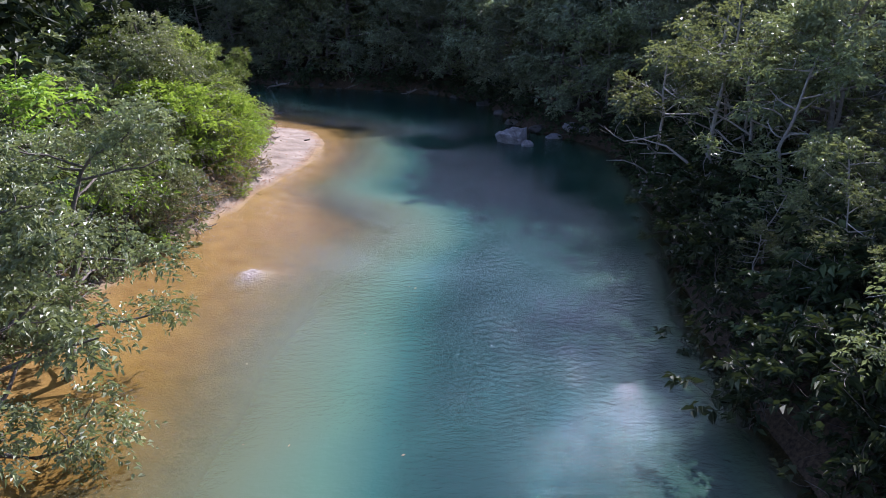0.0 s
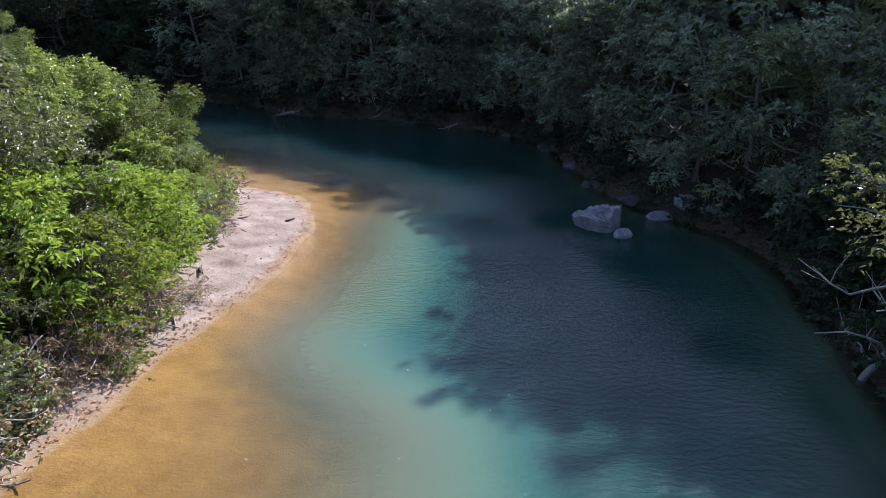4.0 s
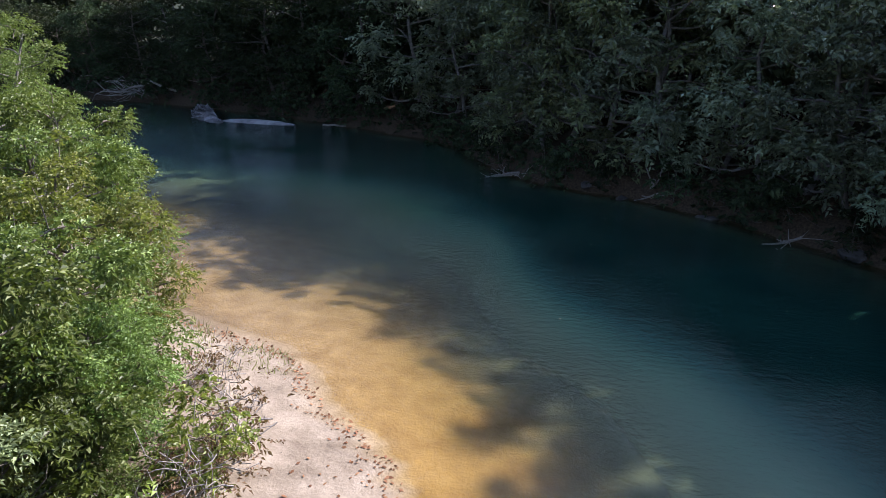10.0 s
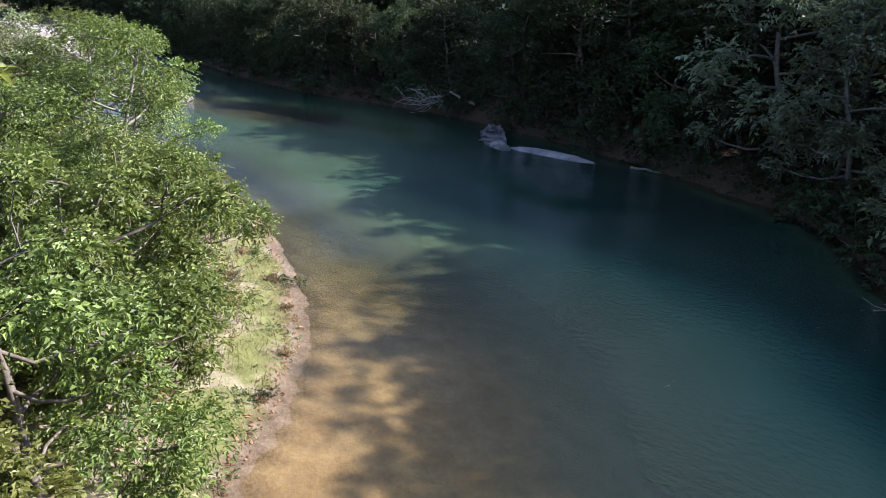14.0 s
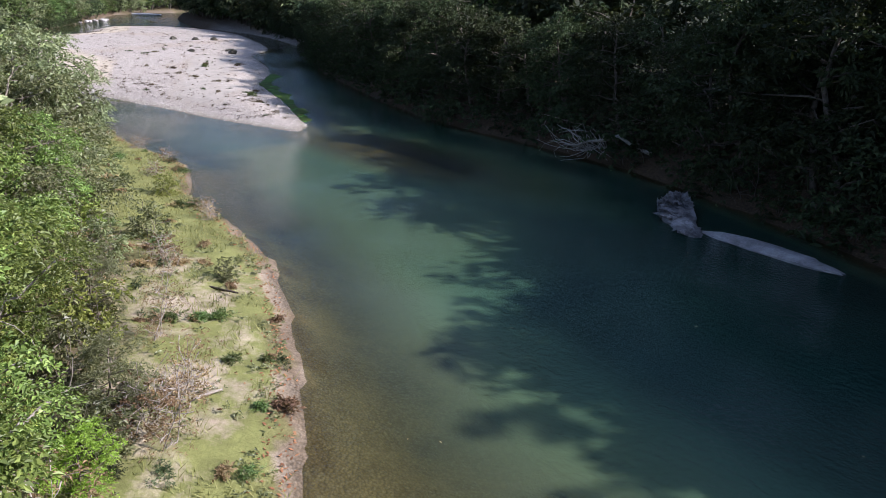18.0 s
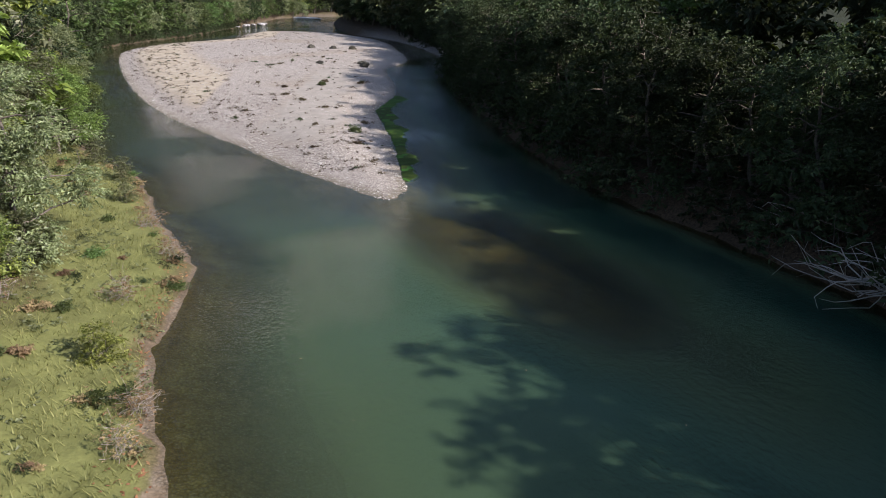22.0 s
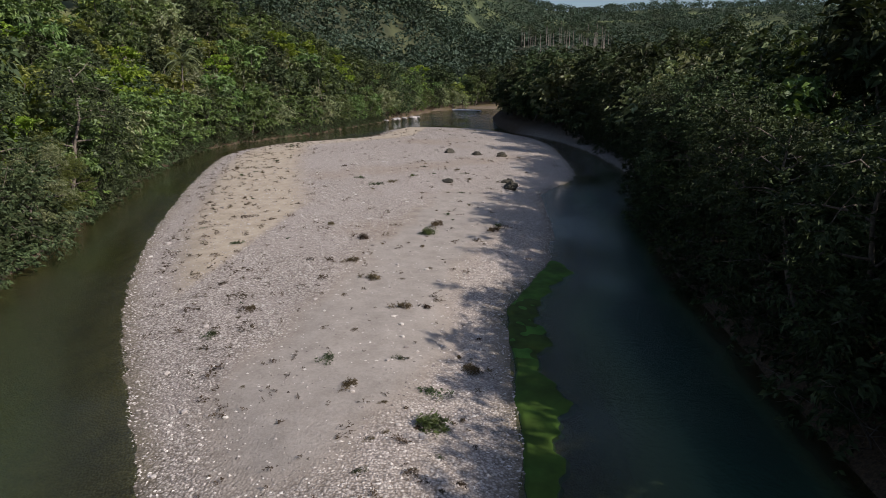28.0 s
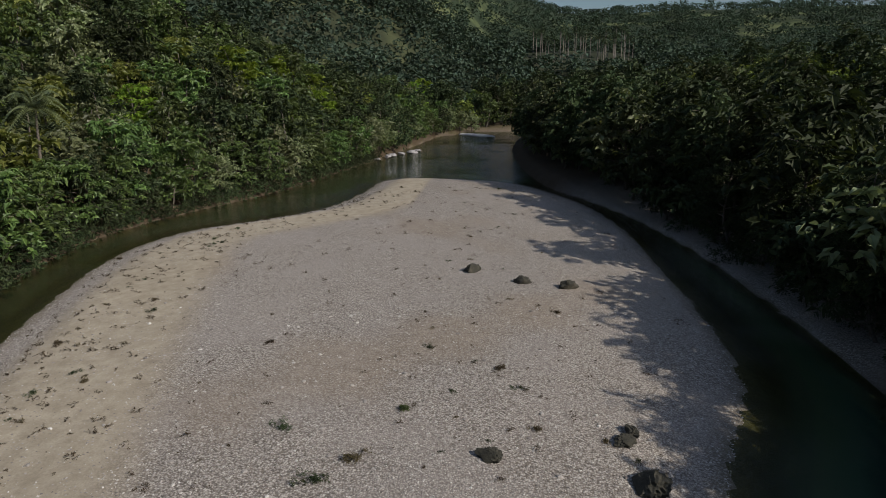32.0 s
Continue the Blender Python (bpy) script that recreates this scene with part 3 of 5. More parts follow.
water = tagged(new("water", me), "clear green river water, shallow and sandy along the bank", "river", kind="structure")

# ---------------- plants ----------------


def part(name, me, parent, label=""):
    ob = new(name, me)
    ob.parent = parent
    return tagged(ob, label) if label else ob


def tubes(paths, sides=6):
    """One mesh of tapered round stems; each path is a list of (point, radius)."""
    vs, fs = [], []
    for path in paths:
        p = [Vector(a) for a, _ in path]
        base = len(vs)
        for i, (c, r) in enumerate(path):
            d = (p[min(i + 1, len(p) - 1)] - p[max(i - 1, 0)]).normalized()
            u = d.orthogonal().normalized()
            v = d.cross(u)
            for s in range(sides):
                a = 2 * math.pi * s / sides
                vs.append(p[i] + (u * math.cos(a) + v * math.sin(a)) * r)
        for i in range(len(path) - 1):
            for s in range(sides):
                a, b = base + i * sides + s, base + i * sides + (s + 1) % sides
                fs.append((a, b, b + sides, a + sides))
    return np.array([tuple(v) for v in vs]), np.array(fs)


def bent(rng, a, b, r0, r1, n=5, wob=0.12):
    a, b = np.array(a, float), np.array(b, float)
    size = np.linalg.norm(b - a)
    out = []
    off = rng.normal(0, wob * size, 3)
    for i in range(n):
        t = i / (n - 1)
        out.append((tuple(a + (b - a) * t + off * math.sin(math.pi * t) + rng.normal(0, 0.02 * size, 3) * (0 < t < 1)), r0 + (r1 - r0) * t))
    return out


def leaf_cloud(rng, clumps, count, size, flat=0.75, up=0.5, slim=0.48, hollow=0.4, droop=0.25, rag=0.62, spray=7):
    """Folded leaves, two triangles each, set along twigs that spray out of the clumps (x, y, z, r)."""
    c = np.array(clumps, float)
    twigs = max(1, count // spray)
    count = twigs * spray
    pick = rng.choice(len(c), twigs, p=c[:, 3] ** 2 / (c[:, 3] ** 2).sum())
    d = rng.normal(0, 1, (twigs, 3))
    d /= np.linalg.norm(d, axis=1)[:, None]
    d[:, 2] = np.abs(d[:, 2]) * np.where(rng.random(twigs) < 0.3, -1, 1)
    r = c[pick, 3]
    start = c[pick, :3] + d * (r * (hollow + (0.85 - hollow) * rng.random(twigs) ** 0.85))[:, None] * np.array([1, 1, flat])
    way = d + rng.normal(0, 0.45, (twigs, 3))
    way[:, 2] *= 0.6
    way /= np.linalg.norm(way, axis=1)[:, None]
    span = np.minimum(r * rng.uniform(0.35, 0.85, twigs), size * spray * 0.55)
    lie = d * (1 - up) + np.array([0, 0, up])
    side = np.cross(way, lie)
    side /= np.linalg.norm(side, axis=1)[:, None] + 1e-9
    t = (np.arange(spray) + 0.5) / spray
    hand = np.where(np.arange(spray) % 2, 1.0, -1.0)
    L = size * rng.uniform(0.65, 1.3, (twigs, spray, 1))
    sag = np.array([0, 0, -0.22]) * (t ** 2)[None, :, None] * span[:, None, None]
    pos = start[:, None, :] + way[:, None, :] * (span[:, None] * t)[..., None] + side[:, None, :] * hand[None, :, None] * L * 0.36 + sag + rng.normal(0, 0.12 * size, (twigs, spray, 3))
    axis = way[:, None, :] * 0.65 + side[:, None, :] * hand[None, :, None] * 0.8 + rng.normal(0, 0.25, (twigs, spray, 3))
    nrm = lie[:, None, :] + rng.normal(0, rag * 0.75, (twigs, spray, 3))
    pos, axis, nrm, L = pos.reshape(-1, 3), axis.reshape(-1, 3), nrm.reshape(-1, 3), L.reshape(-1, 1)
    u = axis / (np.linalg.norm(axis, axis=1)[:, None] + 1e-9)
    v = np.cross(nrm, u)
    v /= np.linalg.norm(v, axis=1)[:, None] + 1e-9
    nrm = np.cross(u, v)
    W = L * slim * rng.uniform(0.75, 1.25, (count, 1))
    fold = nrm * W * 0.28
    tip = -np.array([0, 0, 1]) * L * droop
    quad = np.stack([pos - u * L / 2, pos + v * W / 2 + fold, pos + u * L / 2 + tip, pos - v * W / 2 + fold], 1).reshape(-1, 3)
    k = np.arange(count)[:, None] * 4
    tri = np.concatenate([k + [0, 1, 2], k + [0, 2, 3]], 1).reshape(-1, 3)
    return quad, tri


PROTO = {}


def tree_kind(key, seed, tall, reach, leaves, size, mat, bark, low=0.25, clump=1.3, limbs=11, flat=0.75, up=0.5, slim=0.48, name="tree", label="", category="tree",
              trunk_r=0.16, bare=0, stems=1, hollow=0.4, rag=0.62):
    """A tree or shrub: a tapered trunk with limbs, and a crown of leaf clumps."""
    rng = np.random.default_rng(seed)
    paths, clumps = [], []
    for s in range(stems):
        lean = rng.normal(0, 0.07 * tall, 2) if stems == 1 else rng.normal(0, 0.22 * tall, 2)
        top = (lean[0], lean[1], tall * 0.86)
        trunk = bent(rng, (rng.normal(0, 0.1) * (stems > 1), rng.normal(0, 0.1) * (stems > 1), -0.6), top, trunk_r, trunk_r * 0.25, 7, 0.05)
        paths.append(trunk)
        clumps.append((*top, clump * 0.9))
        for i in range(limbs):
            t = low + (0.95 - low) * (i + rng.random()) / limbs
            k = t * 6
            a = np.array(trunk[int(k)][0]) * (1 - k % 1) + np.array(trunk[min(int(k) + 1, 6)][0]) * (k % 1)
            ang = i * 2.4 + rng.normal(0, 0.4) + s
            width = reach * (0.5 + 0.5 * math.sin(math.pi * min(1, 0.25 + 0.75 * (t - low) / (1 - low)) ** 0.9)) * rng.uniform(0.75, 1.15)
            end = a + np.array([math.cos(ang) * width, math.sin(ang) * width, tall * rng.uniform(-0.02, 0.12)])
            limb = bent(rng, a, end, trunk_r * 0.42 * (1.2 - t * 0.6), 0.02, 5, 0.1)
            paths.append(limb)
            r = clump * rng.uniform(0.7, 1.2)
            if i >= bare:
                clumps.append((*end, r))
                mid_p = np.array(limb[3][0]) + rng.normal(0, 0.3, 3)
                clumps.append((*mid_p, r * 0.8))
            for _ in range(2 + 2 * (i < bare)):
                f = limb[rng.integers(2, 4)][0]
                e = np.array(f) + rng.normal(0, 0.55 * clump, 3) + np.array([0, 0, 0.3 * clump])
                paths.append(bent(rng, f, e, trunk_r * 0.12, 0.012, 3, 0.08))
                if i >= bare and rng.random() < 0.5:
                    clumps.append((*e, r * 0.6))
    tv, tf = tubes(paths, 5 if leaves > 2000 else 4)
    main = tubes(paths[:1], 5)
    lv, lf = leaf_cloud(rng, clumps, leaves, size, flat, up, slim, hollow, 0.25, rag)
    PROTO[key] = (name, mesh_from("trunk", tv, tf, [bark], True), mesh_from("crown", lv, lf, [mat]), label, category, (*main, bark), (lv, lf, mat))


def plant(key, x, y, scale=1.0, turn=None, group="", label="", sink=0.0, stretch=1.0, z=None):
    name, trunk, crown, text, category = PROTO[key][:5]
    root = new(name)
    root.empty_display_size = 0.5
    turn = random.uniform(0, 360) if turn is None else turn
    z = height(x, y) if z is None else z
    root.matrix_basis = pose(x, y, z - sink, random.uniform(-4, 4), random.uniform(-4, 4), turn) @ Matrix.Diagonal((scale, scale, scale * stretch, 1))
    part("trunk", trunk, root)
    part("crown", crown, root)
    tagged(root, label or text, category, group)
    return root


# near trees of the sandy inner bank
for k in range(3):
    tree_kind(f"near{k}", 11 + k, 8.0, 2.9, 14000, 0.16, LEAF_OLIVE, BARK, 0.1, 0.82, 19, label="dense olive-green broadleaf tree leaning over the river bank", trunk_r=0.15)
tree_kind("thin", 36, 10.0, 2.3, 17000, 0.095, LEAF_LUSH, BARK_GREY, 0.25, 0.62, 17, bare=3, label="tall thin sunlit tree with pale limbs by the grass bank", trunk_r=0.12)
tree_kind("vine", 38, 5.0, 0.7, 2600, 0.1, LEAF_DRY, DRIFT, 0.05, 0.5, 12, flat=1.3, up=0.2, slim=0.3, name="vine_tangle", label="brown dried vine tangle hanging in the thicket", category="vine", trunk_r=0.03, stems=2)
tree_kind("lime", 21, 6.0, 2.7, 6000, 0.24, LEAF_BRIGHT, BARK, 0.1, 1.05, 16, 0.35, 0.8, 0.4, label="bright green feathery tree in layered sprays by the beach", trunk_r=0.1)
for k in range(2):
    tree_kind(f"gold{k}", 31 + k, 6.5, 2.4, 17500, 0.125, (LEAF_YELLOW, LEAF_LUSH)[k], BARK, 0.1, 0.66, 19, label=("sunlit yellow-green tree crowding the inner bank", "lush green tree crowding the inner bank")[k], trunk_r=0.12)
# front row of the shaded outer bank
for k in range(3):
    tree_kind(f"front{k}", 41 + k, 12.5, 3.4, 6000, 0.31, LEAF_DARK_SHADE, BARK, 0.08, 1.25, 18, label="dark leafy tree on the shaded rocky bank", trunk_r=0.2)
for k in range(2):
    tree_kind(f"mid{k}", 43 + k, 12.5, 3.4, 6500, 0.29, (LEAF_GREY_HAZE, LEAF_OLIVE)[k], BARK_GREY, 0.08, 1.15, 18, label="grey-green leafy tree on the rocky outer bank", trunk_r=0.2)
for k in range(2):
    tree_kind(f"bank{k}", 46 + k, 11.0, 3.3, 5600, 0.25, LEAF_OLIVE, BARK_PALE, 0.1, 0.95, 17, label="grey-green leafy tree with pale stems on the outer bank", trunk_r=0.16)
tree_kind("limbed", 51, 12.0, 4.0, 2800, 0.24, LEAF_OLIVE, BARK_PALE, 0.22, 1.1, 14, bare=7, label="pale-limbed tree reaching over the water with thin foliage", trunk_r=0.17)
tree_kind("bare", 54, 13.0, 2.6, 350, 0.2, LEAF_GREY_HAZE, BARK_PALE, 0.45, 0.9, 13, bare=12, label="bare pale-branched tree rising out of the shaded forest", trunk_r=0.14)
# forest behind
for k in range(3):
    tree_kind(f"wood{k}", 61 + k, 12.0, 3.3, 1500, 0.76, (LEAF_DARK_SHADE, LEAF_OLIVE, LEAF_DARK_SHADE)[k], BARK, 0.15, 1.75, 9, hollow=0.7, rag=0.36, label="forest tree with a rounded dark green crown", trunk_r=0.2)
tree_kind("wood3", 65, 11.0, 3.6, 1500, 0.76, LEAF_YELLOW, BARK, 0.3, 1.5, 10, 0.4, 0.8, hollow=0.6, rag=0.36, label="flat-topped yellow-green forest tree", trunk_r=0.2)
tree_kind("wood4", 66, 12.0, 3.3, 1500, 0.76, LEAF_GREEN, BARK, 0.12, 1.6, 10, hollow=0.7, rag=0.36, label="rounded green forest tree", trunk_r=0.2)
tree_kind("wood5", 67, 12.0, 3.6, 1500, 0.76, LEAF_BRIGHT, BARK, 0.3, 1.3, 12, 0.35, 0.8, hollow=0.5, rag=0.36, label="bright green layered forest tree", trunk_r=0.2)
tree_kind("wood6", 68, 12.0, 3.3, 1500, 0.7, LEAF_GREY_HAZE, BARK_GREY, 0.12, 1.6, 10, hollow=0.7, rag=0.36, label="grey-green forest tree", trunk_r=0.2)
# shrubs
for k in range(2):
    tree_kind(f"shrub{k}", 71 + k, 2.2, 0.9, 1500, 0.19, (LEAF_OLIVE, LEAF_YELLOW)[k], BARK, 0.05, 0.6, 5, name="shrub", label="tangled green shrub on the river bank", category="shrub", trunk_r=0.03, stems=3)
tree_kind("dryshrub", 75, 1.8, 1.1, 560, 0.13, LEAF_DRY, DRIFT, 0.05, 0.55, 9, bare=3, name="shrub", label="brown dried-out shrub with bare twigs", category="shrub", trunk_r=0.025, stems=4)
tree_kind("drape", 77, 3.0, 1.5, 700, 0.4, LEAF_DARK_SHADE, BARK, 0.02, 1.0, 7, name="shrub", label="dark shrub hanging over the shaded waterline", category="shrub", trunk_r=0.05, stems=2)


def along(line, start, end, spacing):
    """Points and inland normals at even steps along a bank, by arc length between two of its x or y marks."""
    seg = np.linalg.norm(np.diff(line, axis=0), axis=1)
    s = np.concatenate([[0], np.cumsum(seg)])
    for v in np.arange(start, end, spacing):
        i = min(int(np.searchsorted(s, v)), len(line) - 1)
        i = max(i, 1)
        f = (v - s[i - 1]) / seg[i - 1]
        p = line[i - 1] + (line[i] - line[i - 1]) * f
        d = (line[i] - line[i - 1]) / seg[i - 1]
        yield p, d


def reach_of(line, x, y):
    """Arc length of the bank's nearest point to a place."""
    seg = np.linalg.norm(np.diff(line, axis=0), axis=1)
    s = np.concatenate([[0], np.cumsum(seg)])
    return s[np.argmin(np.hypot(line[:, 0] - x, line[:, 1] - y))]


WOODS = {}


def join_tree(block, key, x, y, scale):
    """Adds a tree to a joined stretch of forest."""
    m = np.array(pose(x, y, height(x, y), 0, 0, random.uniform(0, 360)).to_3x3()) * scale
    at = np.array([x, y, height(x, y)])
    tone = random.random()
    for v, f, mat in PROTO[key][5:]:
        if f.shape[1] == 4:
            f = np.concatenate([f[:, [0, 1, 2]], f[:, [0, 2, 3]]])
        WOODS.setdefault(block, []).append((v @ m.T + at, f, mat, tone))


def build_woods(block, label):
    """One mesh for a stretch of forest whose trees cannot be counted."""
    mats = []
    vs, fs, ids, tones, base = [], [], [], [], 0
    for v, f, mat, tone in WOODS[block]:
        if mat not in mats:
            mats.append(mat)
        vs.append(v)
        fs.append(f + base)
        ids.append(np.full(len(f), mats.index(mat)))
        tones.append(np.full(len(v), tone))
        base += len(v)
    me = mesh_from(block, np.vstack(vs), np.vstack(fs), mats)
    me.polygons.foreach_set("material_index", np.concatenate(ids).astype(np.int32))
    put_values(me, "tone", np.concatenate(tones))
    return tagged(new(block, me), label, "forest", kind="stuff")


def row(line, side, a, b, spacing, inland, kinds, tall, group, wobble=1.0, block=""):
    """A row of trees along a bank from place a to place b; side +1: land lies to the left of the line."""
    for p, d in along(line, reach_of(line, *a), reach_of(line, *b), spacing):
        n = np.array([-d[1], d[0]]) * side
        q = p + n * (inland + random.uniform(-wobble, wobble)) + d * random.uniform(-0.3, 0.3) * spacing
        t = tall * random.uniform(0.78, 1.16)
        if any(np.hypot(q[0] - cx, q[1] - cy) < r for cx, cy, r in CLEAR):
            continue
        key = random.choice(kinds)
        if block:
            join_tree(block, key, q[0], q[1], t)
        else:
            plant(key, q[0], q[1], t, group=group)


CLEAR = [(-212, 30.9, 2.9), (-26.3, 107.5, 3.2), (-23.6, 112.5, 3.2), (10.0, 20.2, 1.8), (12.2, 24.2, 2.0), (14.2, 27.6, 1.8)]
IN, OUT = "trees of the inner bank", "trees of the outer bank"
SIDE, BACK = "hillside_forest", "outer_forest"
# inner bank: land lies on the left of the line
row(LEFT_BANK, 1, (-16, -4), (-13, 36), 3.8, 1.8, ["near0", "near1", "near2"], 1.0, IN)
plant("near1", -13.2, 16.5, 1.25, 30, group=IN)
plant("near2", -12.9, 20.5, 1.15, 110, group=IN)
row(LEFT_BANK, 1, (-16, 0), (-12, 45), 5.0, 7.5, ["near0", "near1", "near2", "gold0"], 1.2, IN)
row(LEFT_BANK, 1, (-12, 46), (-11, 63), 4.0, 9.0, ["near0", "gold1", "gold0"], 0.8, IN)
row(LEFT_BANK, 1, (-16, 5), (-11, 48), 5.5, 13.5, ["wood0", "wood1"], 1.0, IN, block="inner_forest")
row(LEFT_BANK, 1, (-13, 36), (-12, 43), 3.5, 4.6, ["near0", "near2"], 0.78, IN, 0.5)
row(LEFT_BANK, 1, (-11, 52), (-11, 58), 3.2, 6.4, ["near0", "gold0"], 0.62, IN, 0.5)
for x, y, s in ((-24.0, 64.6, 1.15), (-27.4, 66.4, 1.25), (-31.0, 68.8, 1.3), (-35.0, 71.2, 1.15), (-20.6, 61.0, 1.1), (-19.5, 52.6, 1.5), (-21.0, 46.5, 1.55), (-18.6, 57.2, 1.25)):
    plant(random.choice(["gold0", "gold1"]), x, y, s, group=IN)
for x, y, s in ((-15.2, 44.6, 0.85), (-15.6, 48.2, 0.95), (-16.2, 50.6, 0.9), (-17.5, 41.5, 1.2), (-18.2, 30.0, 1.5), (-17.2, 46.4, 1.05)):
    plant("lime", x, y, s, group=IN)
row(LEFT_BANK, 1, (-13.5, 66), (-46, 79), 3.0, 8.0, ["gold0", "gold1", "gold1"], 0.7, IN, 0.8)
row(LEFT_BANK, 1, (-17, 67.5), (-46, 79), 4.2, 9.0, ["gold0", "gold1", "gold0", "near0"], 0.85, IN)
for x, y, k in ((-35.2, 70.0, 1.15), (-38.2, 71.2, 1.1), (-32.4, 67.8, 1.0), (-42.0, 71.4, 1.1), (-46.0, 71.2, 1.1)):
    plant("thin", x, y, k, group=IN)
for x, y, k in ((-36.8, 73.4, 1.0), (-39.6, 74.0, 1.1), (-33.2, 71.2, 0.8), (-29.0, 68.8, 0.7), (-44.5, 74.8, 0.75), (-24.6, 67.0, 0.6), (-51.0, 74.6, 0.7)):
    plant("vine", x, y, k, group="vine tangles of the inner bank")
row(LEFT_BANK, 1, (-46, 79), (-84, 76), 3.4, 9.5, ["gold0", "gold1", "near2", "gold1"], 1.15, IN)
row(LEFT_BANK, 1, (-84, 76), (-104, 67), 3.8, 8.5, ["gold0", "near1", "near2"], 1.0, IN)
row(LEFT_BANK, 1, (-30, 73), (-104, 67), 4.6, 14.0, ["wood1", "wood3", "wood0"], 0.8, IN, block="inner_forest")
for d in (20, 27, 35):
    row(LEFT_BANK, 1, (-16, 20), (-106, 65), 6.5, d, ["wood0", "wood1", "wood2", "wood3"], 0.72, IN, 2, block="inner_forest")
row(LEFT_BANK, 1, (-106, 65), (-150, 50), 4.0, 1.8, ["gold1", "front0", "gold1", "near2"], 1.05, IN)
row(LEFT_BANK, 1, (-150, 50), (-395, 74), 4.4, 1.3, ["wood4", "wood1", "wood2", "wood4"], 0.78, IN, 0.6)
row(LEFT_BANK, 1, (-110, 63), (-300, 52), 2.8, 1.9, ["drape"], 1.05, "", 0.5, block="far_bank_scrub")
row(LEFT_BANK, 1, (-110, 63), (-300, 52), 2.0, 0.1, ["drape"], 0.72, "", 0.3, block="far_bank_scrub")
for i, d in enumerate((6.5, 12, 18, 25, 33, 42, 52, 64)):
    row(LEFT_BANK, 1, (-108, 64), (-380, 300), 6.8 + 0.45 * i, d, ["wood4", "wood0", "wood2", "wood3", "wood0", "wood4", "wood4", "wood5", "wood1"], 1.02 + 0.035 * i, "", 2, block=SIDE)
# outer bank
row(RIGHT_BANK, -1, (9.5, 4), (11, 32), 4.0, 3.6, ["bank0", "bank1", "limbed"], 0.55, OUT)
row(RIGHT_BANK, -1, (11, 34), (14, 56), 4.4, 4.0, ["bank0", "bank1", "limbed"], 0.88, OUT)
# height of the tree tops over the water, along the outer bank
TOPS = ((14, 57, 13.5), (9.2, 65.5, 12.8), (6.5, 72.8, 12.8), (5.3, 79, 15.2), (4.1, 84, 16.4), (0.8, 88.8, 14.8), (-5, 92.5, 15.7), (-8, 93.8, 15.5), (-12, 95.3, 20.4), (-15.2, 95.9, 17.4), (-20, 96.6, 18.4),
        (-26, 100, 13.5), (-29, 102.7, 12.2), (-36, 105.5, 18.0), (-42, 106.6, 15.5), (-47, 107.2, 16.8), (-55, 107.6, 15.6), (-58, 107.8, 12.0), (-61, 107.6, 15.2), (-67.5, 107.2, 9.8), (-72, 106.5, 12.0),
        (-77, 105.3, 10.6), (-85, 103, 10.2), (-98, 100.2, 12.4), (-118, 99.5, 11.6), (-128, 99.7, 11.2), (-151, 101.2, 13.6), (-160, 102.5, 12.0), (-172, 104, 12.8))
TOP_AT = [reach_of(RIGHT_BANK, x, y) for x, y, _ in TOPS]
for p, d in along(RIGHT_BANK, reach_of(RIGHT_BANK, 14, 58), reach_of(RIGHT_BANK, -175, 104), 2.7):
    q = p + np.array([d[1], -d[0]]) * (3.2 + random.uniform(-0.8, 0.8)) + d * random.uniform(-0.6, 0.6)
    top = np.interp(reach_of(RIGHT_BANK, p[0], p[1]), TOP_AT, [h for _, _, h in TOPS]) * random.uniform(0.93, 1.04)
    # past x = -36 the front row takes the leaves with shade in their colour
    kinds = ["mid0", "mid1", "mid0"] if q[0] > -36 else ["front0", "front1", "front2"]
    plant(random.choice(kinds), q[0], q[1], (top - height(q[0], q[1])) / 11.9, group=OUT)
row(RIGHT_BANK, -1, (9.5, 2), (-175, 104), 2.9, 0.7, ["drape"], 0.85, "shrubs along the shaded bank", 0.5)
